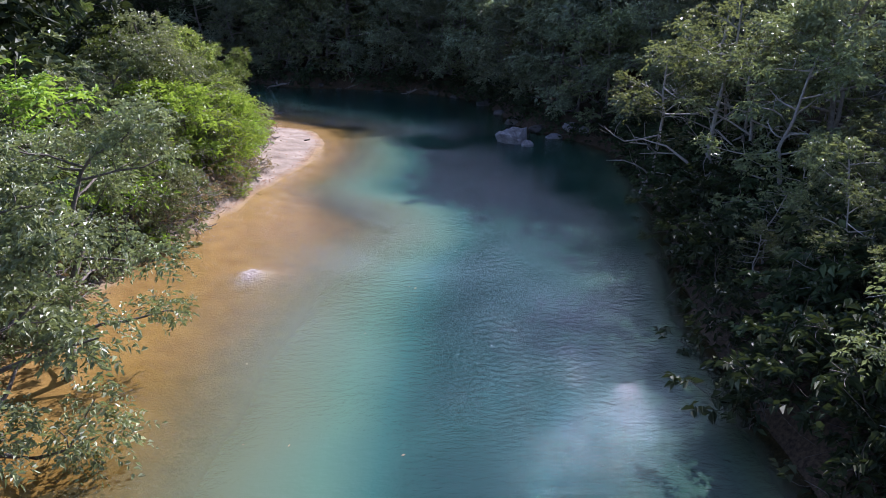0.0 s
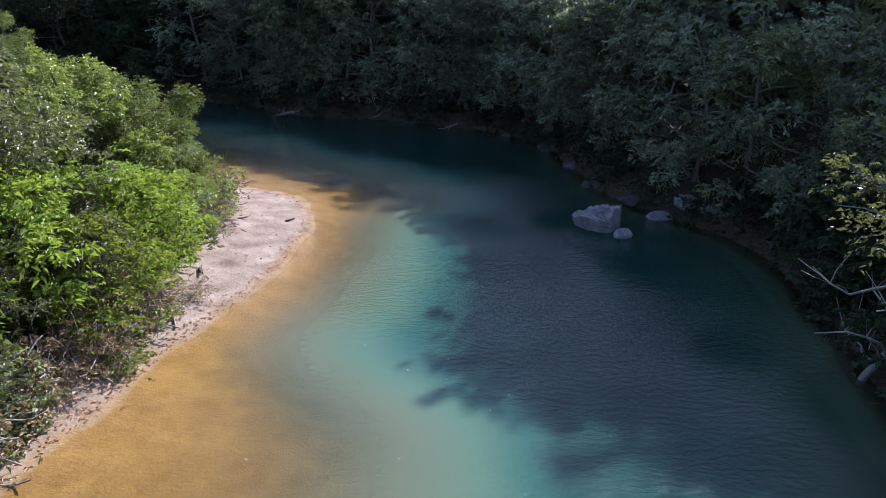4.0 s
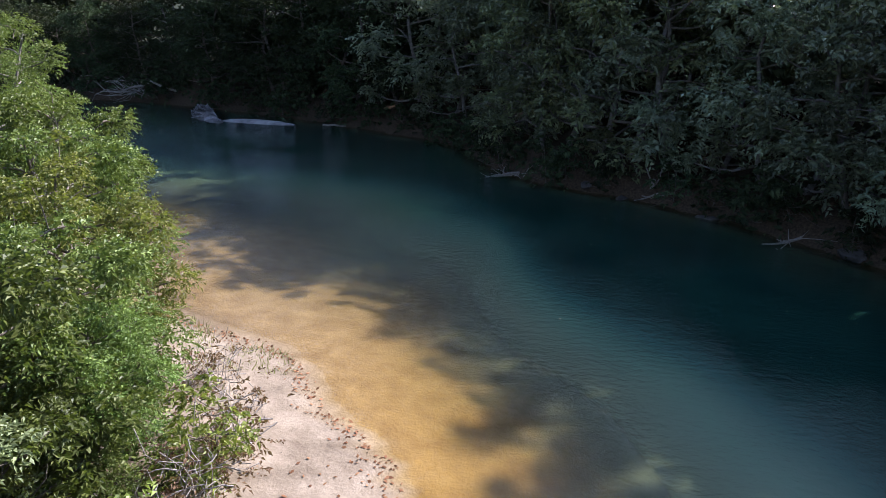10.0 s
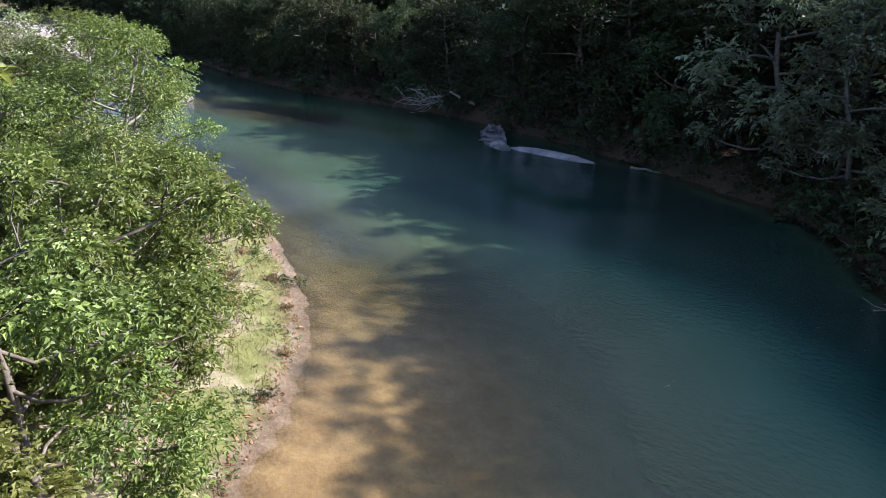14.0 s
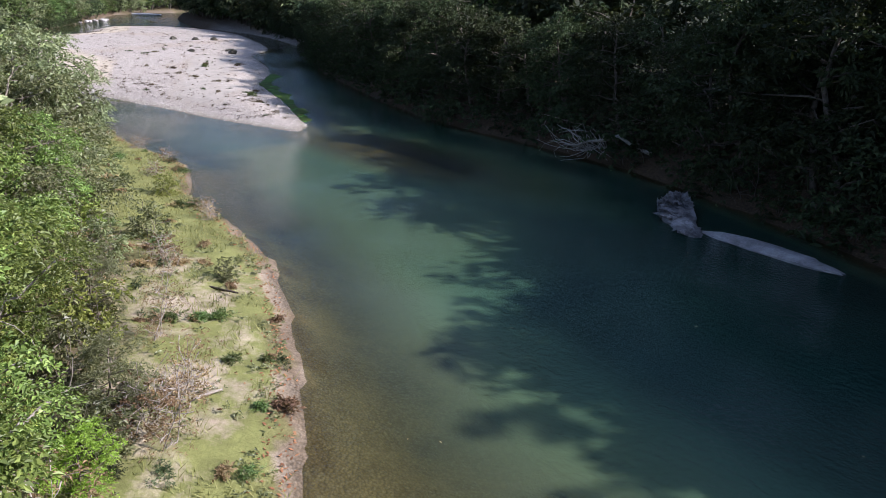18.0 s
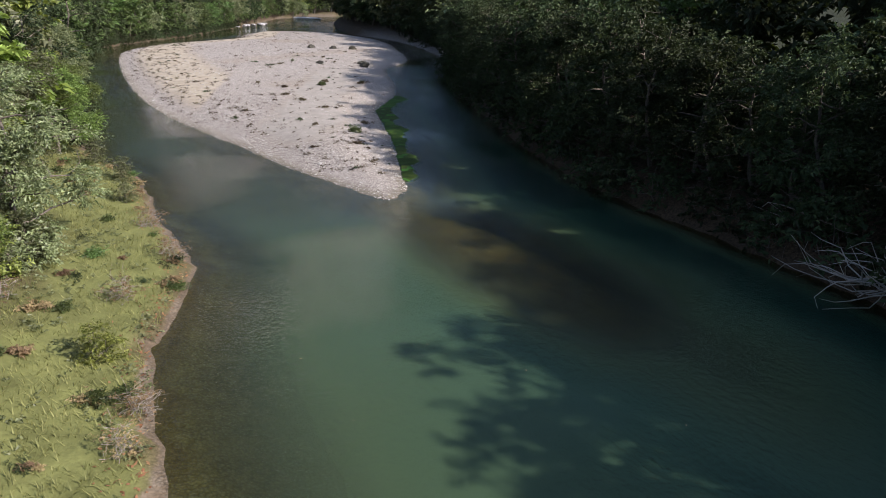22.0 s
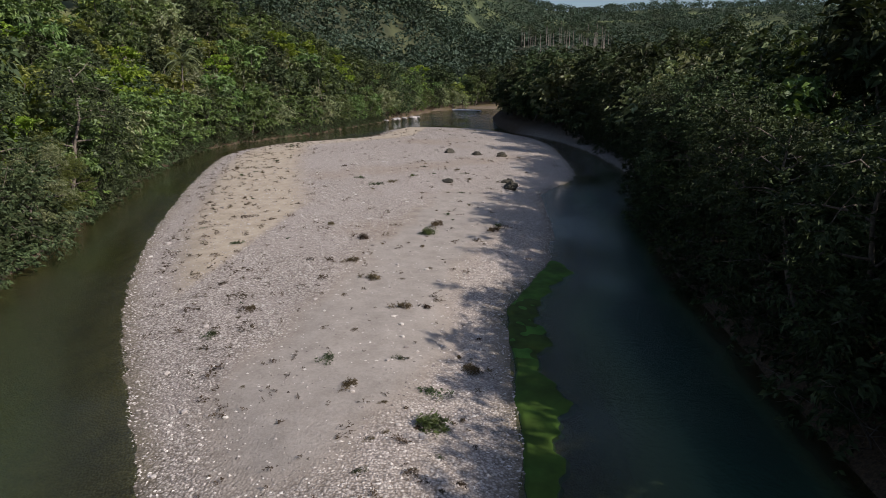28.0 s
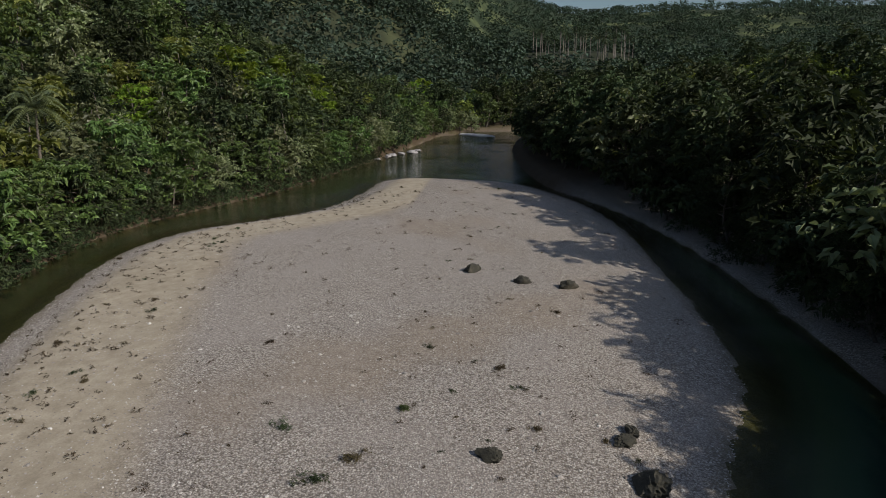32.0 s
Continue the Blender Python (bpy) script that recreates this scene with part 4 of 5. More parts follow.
for i, d in enumerate((7.5, 13, 20)):
    if i < 2:
        row(RIGHT_BANK, -1, (9.5, 4), (11, 32), 5.0, d + 1, ["bank0", "bank1", "limbed"], 0.6 + 0.2 * i, OUT, 1.2)
        row(RIGHT_BANK, -1, (12, 36), (14, 56), 4.8, d + 1, ["bank0", "bank1", "mid0", "limbed"], 1.1, OUT, 1.6)
    else:
        row(RIGHT_BANK, -1, (9.5, 0), (14, 56), 5.6 + 0.4 * i, d + 1, ["wood1", "wood1", "wood4"], 1.1, OUT, 1.6, block=BACK)
    row(RIGHT_BANK, -1, (14, 58), (-9, 94.2), 5.2 + 0.4 * i, d, ["wood6", "wood1", "wood6"], 1.12 + 0.1 * i, OUT, 1.6, block=BACK)
    row(RIGHT_BANK, -1, (-10, 94.6), (-36, 105.5), 5.4 + 0.4 * i, d, ["wood6", "wood1", "wood6"], 1.0 + 0.12 * i, OUT, 1.6, block=BACK)
    # from here to x = -97 only leaves with the shade coloured in
    row(RIGHT_BANK, -1, (-37, 106), (-58, 107.8), 5.4 + 0.4 * i, d, ["wood0", "wood2"], 0.88 + 0.12 * i, OUT, 1.6, block=BACK)
    row(RIGHT_BANK, -1, (-59, 107.8), (-73, 106.5), 5.0 + 0.4 * i, d, ["wood0", "wood2"], 0.55 + 0.18 * i, OUT, 1.6, block=BACK)
    row(RIGHT_BANK, -1, (-75, 106), (-97, 100), 5.0 + 0.4 * i, d, ["wood0", "wood2"], 0.66 + 0.22 * i, OUT, 1.6, block=BACK)
    row(RIGHT_BANK, -1, (-97, 100), (-180, 105), 5.6 + 0.4 * i, d, ["wood0", "wood2", "wood0", "wood4"], 0.8 + 0.2 * i, OUT, 1.6, block=BACK)
row(RIGHT_BANK, -1, (-174, 104), (-232, 100), 3.4, 4.2, ["front0", "front1", "front2"], 0.8, OUT, 0.8)
for d in (28, 37, 47):
    row(RIGHT_BANK, -1, (14, 58), (-60, 107.8), 6.4, d, ["wood6", "wood1", "wood6", "wood4"], 1.3, OUT, 2.0, block=BACK)
row(RIGHT_BANK, -1, (-178, 105), (-374, 110), 4.8, 6.5, ["wood0", "wood2", "wood1"], 1.22, OUT, 1.2)
for i, d in enumerate((11, 17, 24, 32, 42, 54)):
    row(RIGHT_BANK, -1, (-176, 104), (-374, 110), 5.6 + 0.4 * i, d, ["wood0", "wood2", "wood1", "wood3"], 1.1, OUT, 1.6, block=BACK)
row(RIGHT_BANK, -1, (9.5, 8), (13, 42), 3.0, 5.6, ["bank0", "bank1", "drape"], 0.42, OUT)
plant("limbed", 15.2, 38, 1.0, 200, group=OUT)
plant("limbed", 13.0, 45, 0.95, 40, group=OUT)
for x, y, k in ((-12.2, 103.5, 1.1), (3.2, 94.3, 1.1), (2.7, 92.9, 1.1)):
    plant("bare", x, y, k, group=OUT)
row(RIGHT_BANK, -1, (9.5, 0), (14, 56), 1.7, 2.0, ["drape"], 0.85, "shrubs along the shaded bank", 0.5)
row(RIGHT_BANK, -1, (9.5, 0), (14, 56), 1.9, 3.8, ["drape"], 1.0, "shrubs along the shaded bank", 0.6)
row(RIGHT_BANK, -1, (9.5, 0), (14, 56), 2.2, 5.8, ["drape"], 1.1, "shrubs along the shaded bank", 0.8)
for x, y, k in ((10.6, 19.8, 0.22), (12.2, 22.6, 0.26), (12.0, 25.2, 0.3), (13.6, 27.4, 0.36), (14.8, 28.8, 0.42), (11.4, 17.6, 0.2)):
    plant(random.choice(["bank0", "bank1"]), x, y, k, group=OUT)
build_woods("inner_forest", "green forest behind the inner bank")
build_woods("far_bank_scrub", "scrub hanging over the far waterline, shade darkened into its leaves")
build_woods(SIDE, "dense mixed green forest climbing the hillside")
build_woods(BACK, "dense forest behind the outer bank, shade and haze toned into its leaves")

# woods of the far valley and hills
rng = np.random.default_rng(5)
qs, ts, tn, base = [], [], [], 0
count = 12000
ang, rr = rng.uniform(-70, 70, count), 190 + np.where(rng.random(count) < 0.34, 330 * rng.random(count) ** 0.6, 250 + 1100 * rng.random(count) ** 1.1)
fx, fy = -150 - rr * np.cos(np.radians(ang)), 70 + rr * np.sin(np.radians(ang))
fz, dl, dr, dg, _ = survey(fx, fy)
open_land = lumps(fx, fy, 0.012, 3) + 0.5 * lumps(fx, fy, 0.03, 1) > 0.55
keep = ((dl > 70) | (dr > 58)) & ~((fx > -655) & (fx < -565) & (fy > 92) & (fy < 172)) & ~(open_land & (rr > 650) & (rng.random(count) < 0.93))
for x, y, z, r in zip(fx[keep], fy[keep], fz[keep], rr[keep]):
    big = rng.uniform(3.6, 6.2) * (1 + r / 2600)
    q, t = leaf_cloud(rng, [(x, y, z + big * 0.9, big), (x + rng.normal(0, 2), y + rng.normal(0, 2), z + big * 1.3, big * 0.6)], 44, big * 0.4, 0.9, 0.5, 0.75, 0.75, 0.15, 0.3, 2)
    qs.append(q)
    ts.append(t + base)
    tn.append(np.full(len(q), rng.random()))
    base += len(q)
me = mesh_from("far_woods", np.vstack(qs), np.vstack(ts), [LEAF_FAR_HAZE])
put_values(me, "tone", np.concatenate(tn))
tagged(new("far_woods", me), "distant forest over the valley and hills, haze tinted into its leaves", "forest", kind="stuff")

# ---------------- stones, dead wood and small plants ----------------


def blob(seed, size, rough=0.22, cuts=3, detail=3, chip=0.0):
    """An uneven, chipped stone of the given size."""
    rng = np.random.default_rng(seed)
    bm = bmesh.new()
    bmesh.ops.create_icosphere(bm, subdivisions=detail, radius=1.0)
    planes = [Vector(rng.normal(0, 1, 3)).normalized() for _ in range(cuts)]
    shift = Vector(rng.uniform(0, 50, 3))
    for v in bm.verts:
        v.co *= 1 + rough * (noise.noise(v.co * 1.3 + shift) + 0.5 * noise.noise(v.co * 3.1 + shift) + 0.25 * noise.noise(v.co * 7 + shift))
        v.co *= 1 + chip * (abs(noise.noise(v.co * 4.3 + shift)) + 0.6 * abs(noise.noise(v.co * 9.5 + shift)) - 0.3)
        for p in planes:
            k = v.co.dot(p) - 0.72
            if k > 0:
                v.co -= p * k * 0.85
        v.co = Vector((v.co.x * size[0], v.co.y * size[1], v.co.z * size[2]))
    return bm


def stone(name, x, y, z, size, mat, label, turn=0.0, seed=0, rough=0.25, cuts=3, detail=3, group="", category="rock", tilt=0.0, chip=0.1):
    me = bpy.data.meshes.new(name)
    bm = blob(seed, size, rough, cuts, detail, chip)
    bm.to_mesh(me)
    bm.free()
    me.materials.append(mat)
    ob = new(name, me)
    ob.matrix_basis = pose(x, y, z, tilt, 0, turn)
    return tagged(ob, label, category, group)


stone("boulder", 6.1, 61.3, 0.25, (1.5, 1.25, 1.15), ROCK, "large pale grey boulder standing in the dark water", 20, 3, 0.3, 5, 5, chip=0.22)
stone("rock", 7.2, 59.6, 0.1, (0.6, 0.45, 0.4), ROCK, "small pale rock leaning beside the boulder", 50, 5)
BANKROCK = "rocks at the foot of the bank"
for x, y, s, k in ((10.2, 63.7, 1.2, 1), (11.6, 63.9, 1.0, 2), (12.6, 62.4, 0.7, 3), (8.9, 66.1, 0.9, 4), (11.6, 19.8, 0.75, 6), (12.6, 20.8, 0.6, 7), (4.6, 82.6, 1.2, 8), (3.4, 85.4, 0.9, 9), (1.2, 88.6, 0.8, 10),
                   (-5.5, 92.4, 0.7, 11), (-9, 94.4, 0.8, 12), (-14.5, 96.0, 0.7, 13), (6.0, 76.2, 0.9, 14), (6.9, 70.6, 1.0, 15), (-17, 96.6, 0.5, 17), (-1.5, 90.9, 0.7, 19)):
    stone("rock", x, y, height(x, y) + 0.15 * s, (s, s * 0.75, s * 0.55), ROCK if k < 4 else ROCK_BANK, "angular grey rock at the foot of the shaded bank", k * 47, 20 + k, 0.3, 4, group=BANKROCK)
bm = bmesh.new()
for dx, dy, dz, size, seed in ((-1.7, 0.25, 0.1, (1.5, 1.0, 0.8), 51), (-0.2, 0.1, 0.05, (1.7, 1.0, 0.72), 57), (1.4, -0.05, 0.0, (1.6, 0.85, 0.6), 59), (-0.9, -0.5, -0.1, (1.3, 0.6, 0.6), 63), (2.6, 0.1, 0.0, (0.9, 0.6, 0.45), 64), (0.6, -0.45, -0.1, (1.2, 0.55, 0.5), 66)):
    lump = blob(seed, (size[0], size[1], size[2] * 0.85), 0.4, 6, 5, 0.8)
    bmesh.ops.translate(lump, verts=lump.verts, vec=(dx, dy, dz))
    piece = bpy.data.meshes.new("piece")
    lump.to_mesh(piece)
    lump.free()
    bm.from_mesh(piece)
    bpy.data.meshes.remove(piece)
me = bpy.data.meshes.new("rock_slab")
bm.to_mesh(me)
bm.free()
me.materials.append(ROCK_PIT_SHADE)
slab = tagged(new("rock_slab", me), "rough pale limestone slab lying in the shallows", "rock")
slab.matrix_basis = pose(-57.9, 103.3, 0.08, 0, 4, -25)
tongue = stone("gravel_tongue", -52.0, 104.1, 0.0, (3.9, 0.75, 0.3), ROCK, "low pale gravel tongue running out from the slab", 14, 52, 0.18, 0, 4, category="gravel bar")
for k, (x, y, s) in enumerate(((-309, 55.5, 1.5), (-313, 57.5, 1.2), (-317, 59.5, 1.6), (-306, 55.0, 1.0), (-321, 60.5, 1.1), (-300, 53.5, 0.9))):
    stone("rock", x, y, 0.3, (s, s * 0.8, s * 0.35), ROCK, "pale boulder at the far water's edge", k * 50, 80 + k, 0.3, 4, group="pale boulders at the far bend")
sand_spit = stone("sand_spit", -378, 74, 0.0, (9, 3.5, 0.5), ROCK_PALE, "far pale sand spit at the river bend", 40, 91, 0.15, 0, 3, category="sand bar")
MOSSY = "dark stones on the gravel"
for k, (x, y, s) in enumerate(((-200.2, 80.0, 0.95), (-196.2, 84.4, 0.75), (-195.3, 88.3, 0.85), (-166.2, 89.2, 1.05), (-167.4, 82.2, 0.6), (-169.9, 88.8, 0.6), (-170.8, 89.3, 0.5))):
    stone("mossy_stone", x, y, height(x, y) + 0.18 * s, (s, s * 0.72, s * 0.55), ROCK_MOSS, "dark mossy stone on the gravel bar", k * 63, 60 + k, 0.4, 4, 4, group=MOSSY, chip=0.35)


def dead_wood(name, paths, mat, label, category="driftwood", sides=6, place=None):
    """Driftwood: a main stem with its branches as parts."""
    stem = mesh_from("stem", *tubes(paths[:1], sides), [mat], True)
    root = new(name, stem)
    if place is not None:
        root.matrix_basis = place
    for p in paths[1:]:
        part("branch", mesh_from("branch", *tubes([p], 5), [mat], True), root)
    return tagged(root, label, category)


rng = np.random.default_rng(77)
# fallen crown of bare branches at the shaded waterline
paths = [bent(rng, (-67.5, 108.5, 1.4), (-72.5, 105.0, 1.2), 0.16, 0.08, 6, 0.06)]
for i in range(40):
    a = np.array([-70.0, 106.6, 1.3]) + np.array([-2.4, -1.6, 0]) * rng.random()
    e = a + np.array([rng.uniform(-4.2, 2.6), rng.uniform(-2.6, 0.6), rng.uniform(-1.3, 1.6)])
    e[2] = max(e[2], -0.1)
    paths.append(bent(rng, a, e, 0.036, 0.01, 5, 0.16))
dead_wood("fallen_tree", paths, BARK_PALE, "bare branches of a fallen tree reaching into the water", "dead tree")
paths = [bent(rng, (-76, 107.5, 2.2), (-80.5, 106.0, 2.0), 0.05, 0.02, 6, 0.12)] + [bent(rng, (-79, 106.3, 2.0), (-80 + rng.normal(0, 1), 105.6, 1.6 + rng.normal(0, 0.5)), 0.025, 0.01, 4, 0.2) for _ in range(6)]
dead_wood("drooping_branch", paths, DRIFT, "thin drooping branch over the shaded water", "branch")
dead_wood("floating_log", [bent(rng, (-84.8, 105.0, 0.12), (-80.2, 104.9, 0.06), 0.11, 0.06, 6, 0.02)], DRIFT, "slim bare log lying in the shallow water", "log")
dead_wood("floating_log", [bent(rng, (-45.8, 106.2, 0.08), (-43.6, 106.9, 0.08), 0.12, 0.07, 5, 0.02), bent(rng, (-44.6, 106.6, 0.1), (-44.2, 106.0, 0.35), 0.04, 0.02, 3, 0.05)], DRIFT, "short pale log floating by the bank", "log")
for cx, cy, n, r in ((-22.8, 96.3, 11, 1.4), (-4.6, 91.0, 7, 1.2), (-12.7, 95.8, 4, 0.9)):
    paths = [bent(rng, (cx + r * 0.6, cy + 0.7, 0.5), (cx - r * 0.9, cy - 0.4, 0.15), 0.09, 0.04, 5, 0.05)]
    for i in range(n):
        a = np.array([cx + rng.normal(0, 0.3 * r), cy + 0.2, 0.35])
        paths.append(bent(rng, a, a + np.array([rng.normal(0, r), rng.uniform(-0.9, 0.3) * r, rng.uniform(-0.3, 0.8) * r]), 0.035, 0.012, 4, 0.12))
    dead_wood("snag", paths, DRIFT, "tangle of pale driftwood caught at the waterline", "driftwood")
dead_wood("tree_stump", [bent(rng, (-12.6, 96.9, 0.0), (-12.7, 96.8, 1.3), 0.3, 0.16, 5, 0.03), bent(rng, (-12.6, 96.9, 0.9), (-12.2, 96.6, 2.6), 0.06, 0.03, 4, 0.05), bent(rng, (-12.7, 96.9, 0.9), (-13.3, 96.7, 2.9), 0.06, 0.03, 4, 0.05)],
          DRIFT, "pale stump with thin stems at the bank", "stump")
# pale bent limb over the shaded bank
limb = [((17.3, 39.2, 3.1), 0.13), ((15.9, 38.6, 3.1), 0.12), ((14.9, 38.4, 2.5), 0.11), ((14.4, 38.4, 2.9), 0.1), ((13.7, 38.6, 3.6), 0.08), ((12.6, 39.0, 4.4), 0.05), ((10.9, 39.5, 4.8), 0.02)]
forks = [[((14.4, 38.4, 2.8), 0.07), ((13.9, 38.6, 2.3), 0.06), ((13.1, 38.9, 2.2), 0.04), ((12.3, 39.1, 1.8), 0.02)],
         [((13.7, 38.6, 2.4), 0.045), ((12.8, 38.8, 2.8), 0.03), ((11.9, 39.0, 2.9), 0.015)],
         [((13.2, 38.8, 4.0), 0.04), ((12.2, 39.0, 4.0), 0.03), ((11.2, 39.2, 3.9), 0.012)],
         [((16.2, 38.6, 3.2), 0.05), ((15.4, 38.2, 3.9), 0.035), ((13.9, 38.2, 3.7), 0.015)],
         [((17.2, 39.0, 3.1), 0.06), ((18.7, 37.6, 2.9), 0.05), ((19.9, 36.6, 3.7), 0.02)],
         [((18.7, 37.6, 2.9), 0.05), ((18.0, 37.4, 4.4), 0.04), ((17.3, 37.3, 5.8), 0.02)]]
dead_wood("bare_limb", [limb] + forks, BARK_PALE, "pale twisting bare limb reaching out over the river", "branch", 8)
# dead limbs sticking out of the inner thicket
dead_wood("dead_limb", [[((-40.7, 69.3, 5.5), 0.09), ((-41.1, 70.4, 6.0), 0.06), ((-40.8, 71.9, 6.4), 0.025)], bent(rng, (-41.1, 70.4, 6.0), (-40.8, 71.9, 6.9), 0.04, 0.015, 4, 0.1)], BARK_PALE, "bleached dead limb sticking out of the thicket", "branch")
dead_wood("dead_limb", [[((-42.0, 69.1, 6.2), 0.07), ((-42.2, 69.8, 6.6), 0.05), ((-42.4, 70.3, 7.2), 0.03)]], BARK_PALE, "bleached dead limb sticking out of the thicket", "branch")
# sticks on the beach
for x, y, l, a, w in ((-12.0, 59.9, 0.55, 40, 0.07), (-13.7, 51.1, 0.8, -60, 0.09), (-14.6, 51.0, 1.5, 5, 0.06), (-13.2, 48.4, 1.6, 75, 0.05), (-14.4, 58.9, 0.6, 10, 0.06), (-12.9, 46.4, 0.9, 120, 0.05), (-14.0, 46.9, 0.7, 60, 0.05),
                      (-55.0, 77.4, 1.6, 40, 0.07), (-47.0, 76.2, 0.9, 100, 0.06)):
    d = np.array([math.cos(radians(a)), math.sin(radians(a)), 0]) * l / 2
    c = np.array([x, y, height(x, y) + w * 0.7])
    dead_wood("driftwood_stick", [bent(rng, c - d, c + d + np.array([0, 0, 0.08]), w, w * 0.6, 5, 0.04)], DARKWOOD if w > 0.06 else DRIFT, "short weathered stick lying on the sand", "driftwood")

# weeds on the gravel bar


def weed_mesh(seed, r, count, size, mat, tall=0.5):
    rg = np.random.default_rng(seed)
    lv, lf = leaf_cloud(rg, [(rg.normal(0, 0.36 * r), rg.normal(0, 0.36 * r), 0.3 * r * tall, rg.uniform(0.22, 0.5) * r) for _ in range(8)], count, size, tall, 0.35, 0.35, 0.2, 0.1)
    lv[:, 2] = np.maximum(lv[:, 2], -0.03)
    stems = [bent(rg, (0, 0, -0.05), (rg.normal(0, 0.6 * r), rg.normal(0, 0.6 * r), rg.uniform(0.2, 1.1) * r * tall), 0.02, 0.006, 4, 0.1) for _ in range(1)]
    return mesh_from("foliage", lv, lf, [mat]), mesh_from("stem", *tubes(stems, 3), [DARKWOOD])


WEED = {"green": weed_mesh(1, 1.0, 900, 0.15, LEAF_GREEN, 0.7), "brown": weed_mesh(2, 0.9, 800, 0.12, LEAF_WEED, 0.6), "dark": weed_mesh(3, 0.8, 800, 0.11, LEAF_DARK_SHADE, 0.6), "thin": weed_mesh(4, 0.8, 360, 0.11, LEAF_WEED, 0.45)}


def weed(kind, x, y, s, label, group="weeds on the gravel bar"):
    ob = new("weed")
    part("foliage", WEED[kind][0], ob)
    part("stem", WEED[kind][1], ob)
    ob.matrix_basis = pose(x, y, height(x, y), 0, 0, random.uniform(0, 360)) @ Matrix.Diagonal((s, s, s, 1))
    tagged(ob, label, "weed", group)


GREEN_W, BROWN_W, DARK_W, THIN_W = "leafy green bush growing out of the gravel", "brown withered clump on the gravel", "dark low weed on the gravel", "sparse dry weed on the gravel"
for kind, x, y, s, text in (("green", -140.2, 82.7, 0.95, GREEN_W), ("brown", -144.0, 83.0, 0.95, BROWN_W), ("brown", -142.9, 87.6, 0.85, BROWN_W), ("brown", -138.0, 78.1, 0.85, BROWN_W), ("green", -111.0, 85.6, 0.95, GREEN_W),
                            ("dark", -113.8, 85.5, 0.7, DARK_W), ("brown", -106.0, 85.8, 0.75, BROWN_W), ("brown", -128.2, 80.6, 0.8, BROWN_W), ("brown", -123.4, 83.1, 0.7, BROWN_W), ("brown", -131.8, 78.6, 0.7, BROWN_W),
                            ("thin", -100.4, 86.7, 0.8, THIN_W), ("thin", -97.2, 87.1, 0.6, THIN_W), ("brown", -116.6, 86.9, 0.8, BROWN_W), ("dark", -164.8, 74.4, 0.8, DARK_W), ("brown", -166.7, 75.7, 0.8, BROWN_W), ("dark", -169.3, 71.6, 0.7, DARK_W),
                            ("brown", -180.8, 67.2, 0.5, BROWN_W), ("dark", -180.8, 77.9, 0.5, DARK_W), ("brown", -177.6, 82.6, 0.6, BROWN_W), ("green", -171.9, 77.4, 0.5, GREEN_W), ("dark", -144.8, 87.9, 0.6, DARK_W), ("thin", -146.2, 66.0, 0.9, THIN_W)):
    weed(kind, x, y, s, text)
made = 0
while made < 230:
    x = random.uniform(-255, -98)
    strip = random.random()
    if strip < 0.45:
        y = np.interp(-x, [98, 134, 183, 205, 255], [82, 62.5, 46.5, 41.5, 60]) + random.gauss(7.5, 2.6)
    elif strip < 0.8:
        y = np.interp(-x, [98, 130, 200, 255], [87, 86, 81, 78]) + random.gauss(0, 3.0)
    else:
        y = random.uniform(45, 97)
    if survey(x, y)[3][0] < 1.0:
        continue
    kind, text = random.choice([("brown", BROWN_W), ("thin", THIN_W), ("thin", THIN_W), ("dark", DARK_W)])
    weed(kind, x, y, 0.2 + 0.4 * random.random() ** 2.2, text)
    made += 1

cl, rgw = [], np.random.default_rng(21)
while len(cl) < 1100:
    x = rgw.uniform(-250, -96)
    y = np.interp(-x, [98, 134, 183, 205, 255], [82, 62.5, 46.5, 41.5, 60]) + rgw.gamma(2.0, 3.4) if rgw.random() < 0.6 else rgw.uniform(45, 97)
    z, _, _, dg_, _ = survey(x, y)
    if dg_[0] > 1.2:
        cl.append((x, y, z[0] + 0.03, rgw.uniform(0.1, 0.3) if rgw.random() < 0.75 else rgw.uniform(0.3, 0.42)))
lv, lf = leaf_cloud(rgw, cl, 46000, 0.1, 0.6, 0.35, 0.35, 0.1, 0.1)
tagged(new("dry_tufts", mesh_from("dry_tufts", lv, lf, [LEAF_WEED])), "small withered tufts scattered over the gravel", "weed", kind="stuff")

# algae mats along the still channel
ALGAE = leaf_material("green_algae", (0.028, 0.062, 0.009), (0.04, 0.085, 0.012), (0.055, 0.108, 0.016), 0.0, 0.8, 0.15)
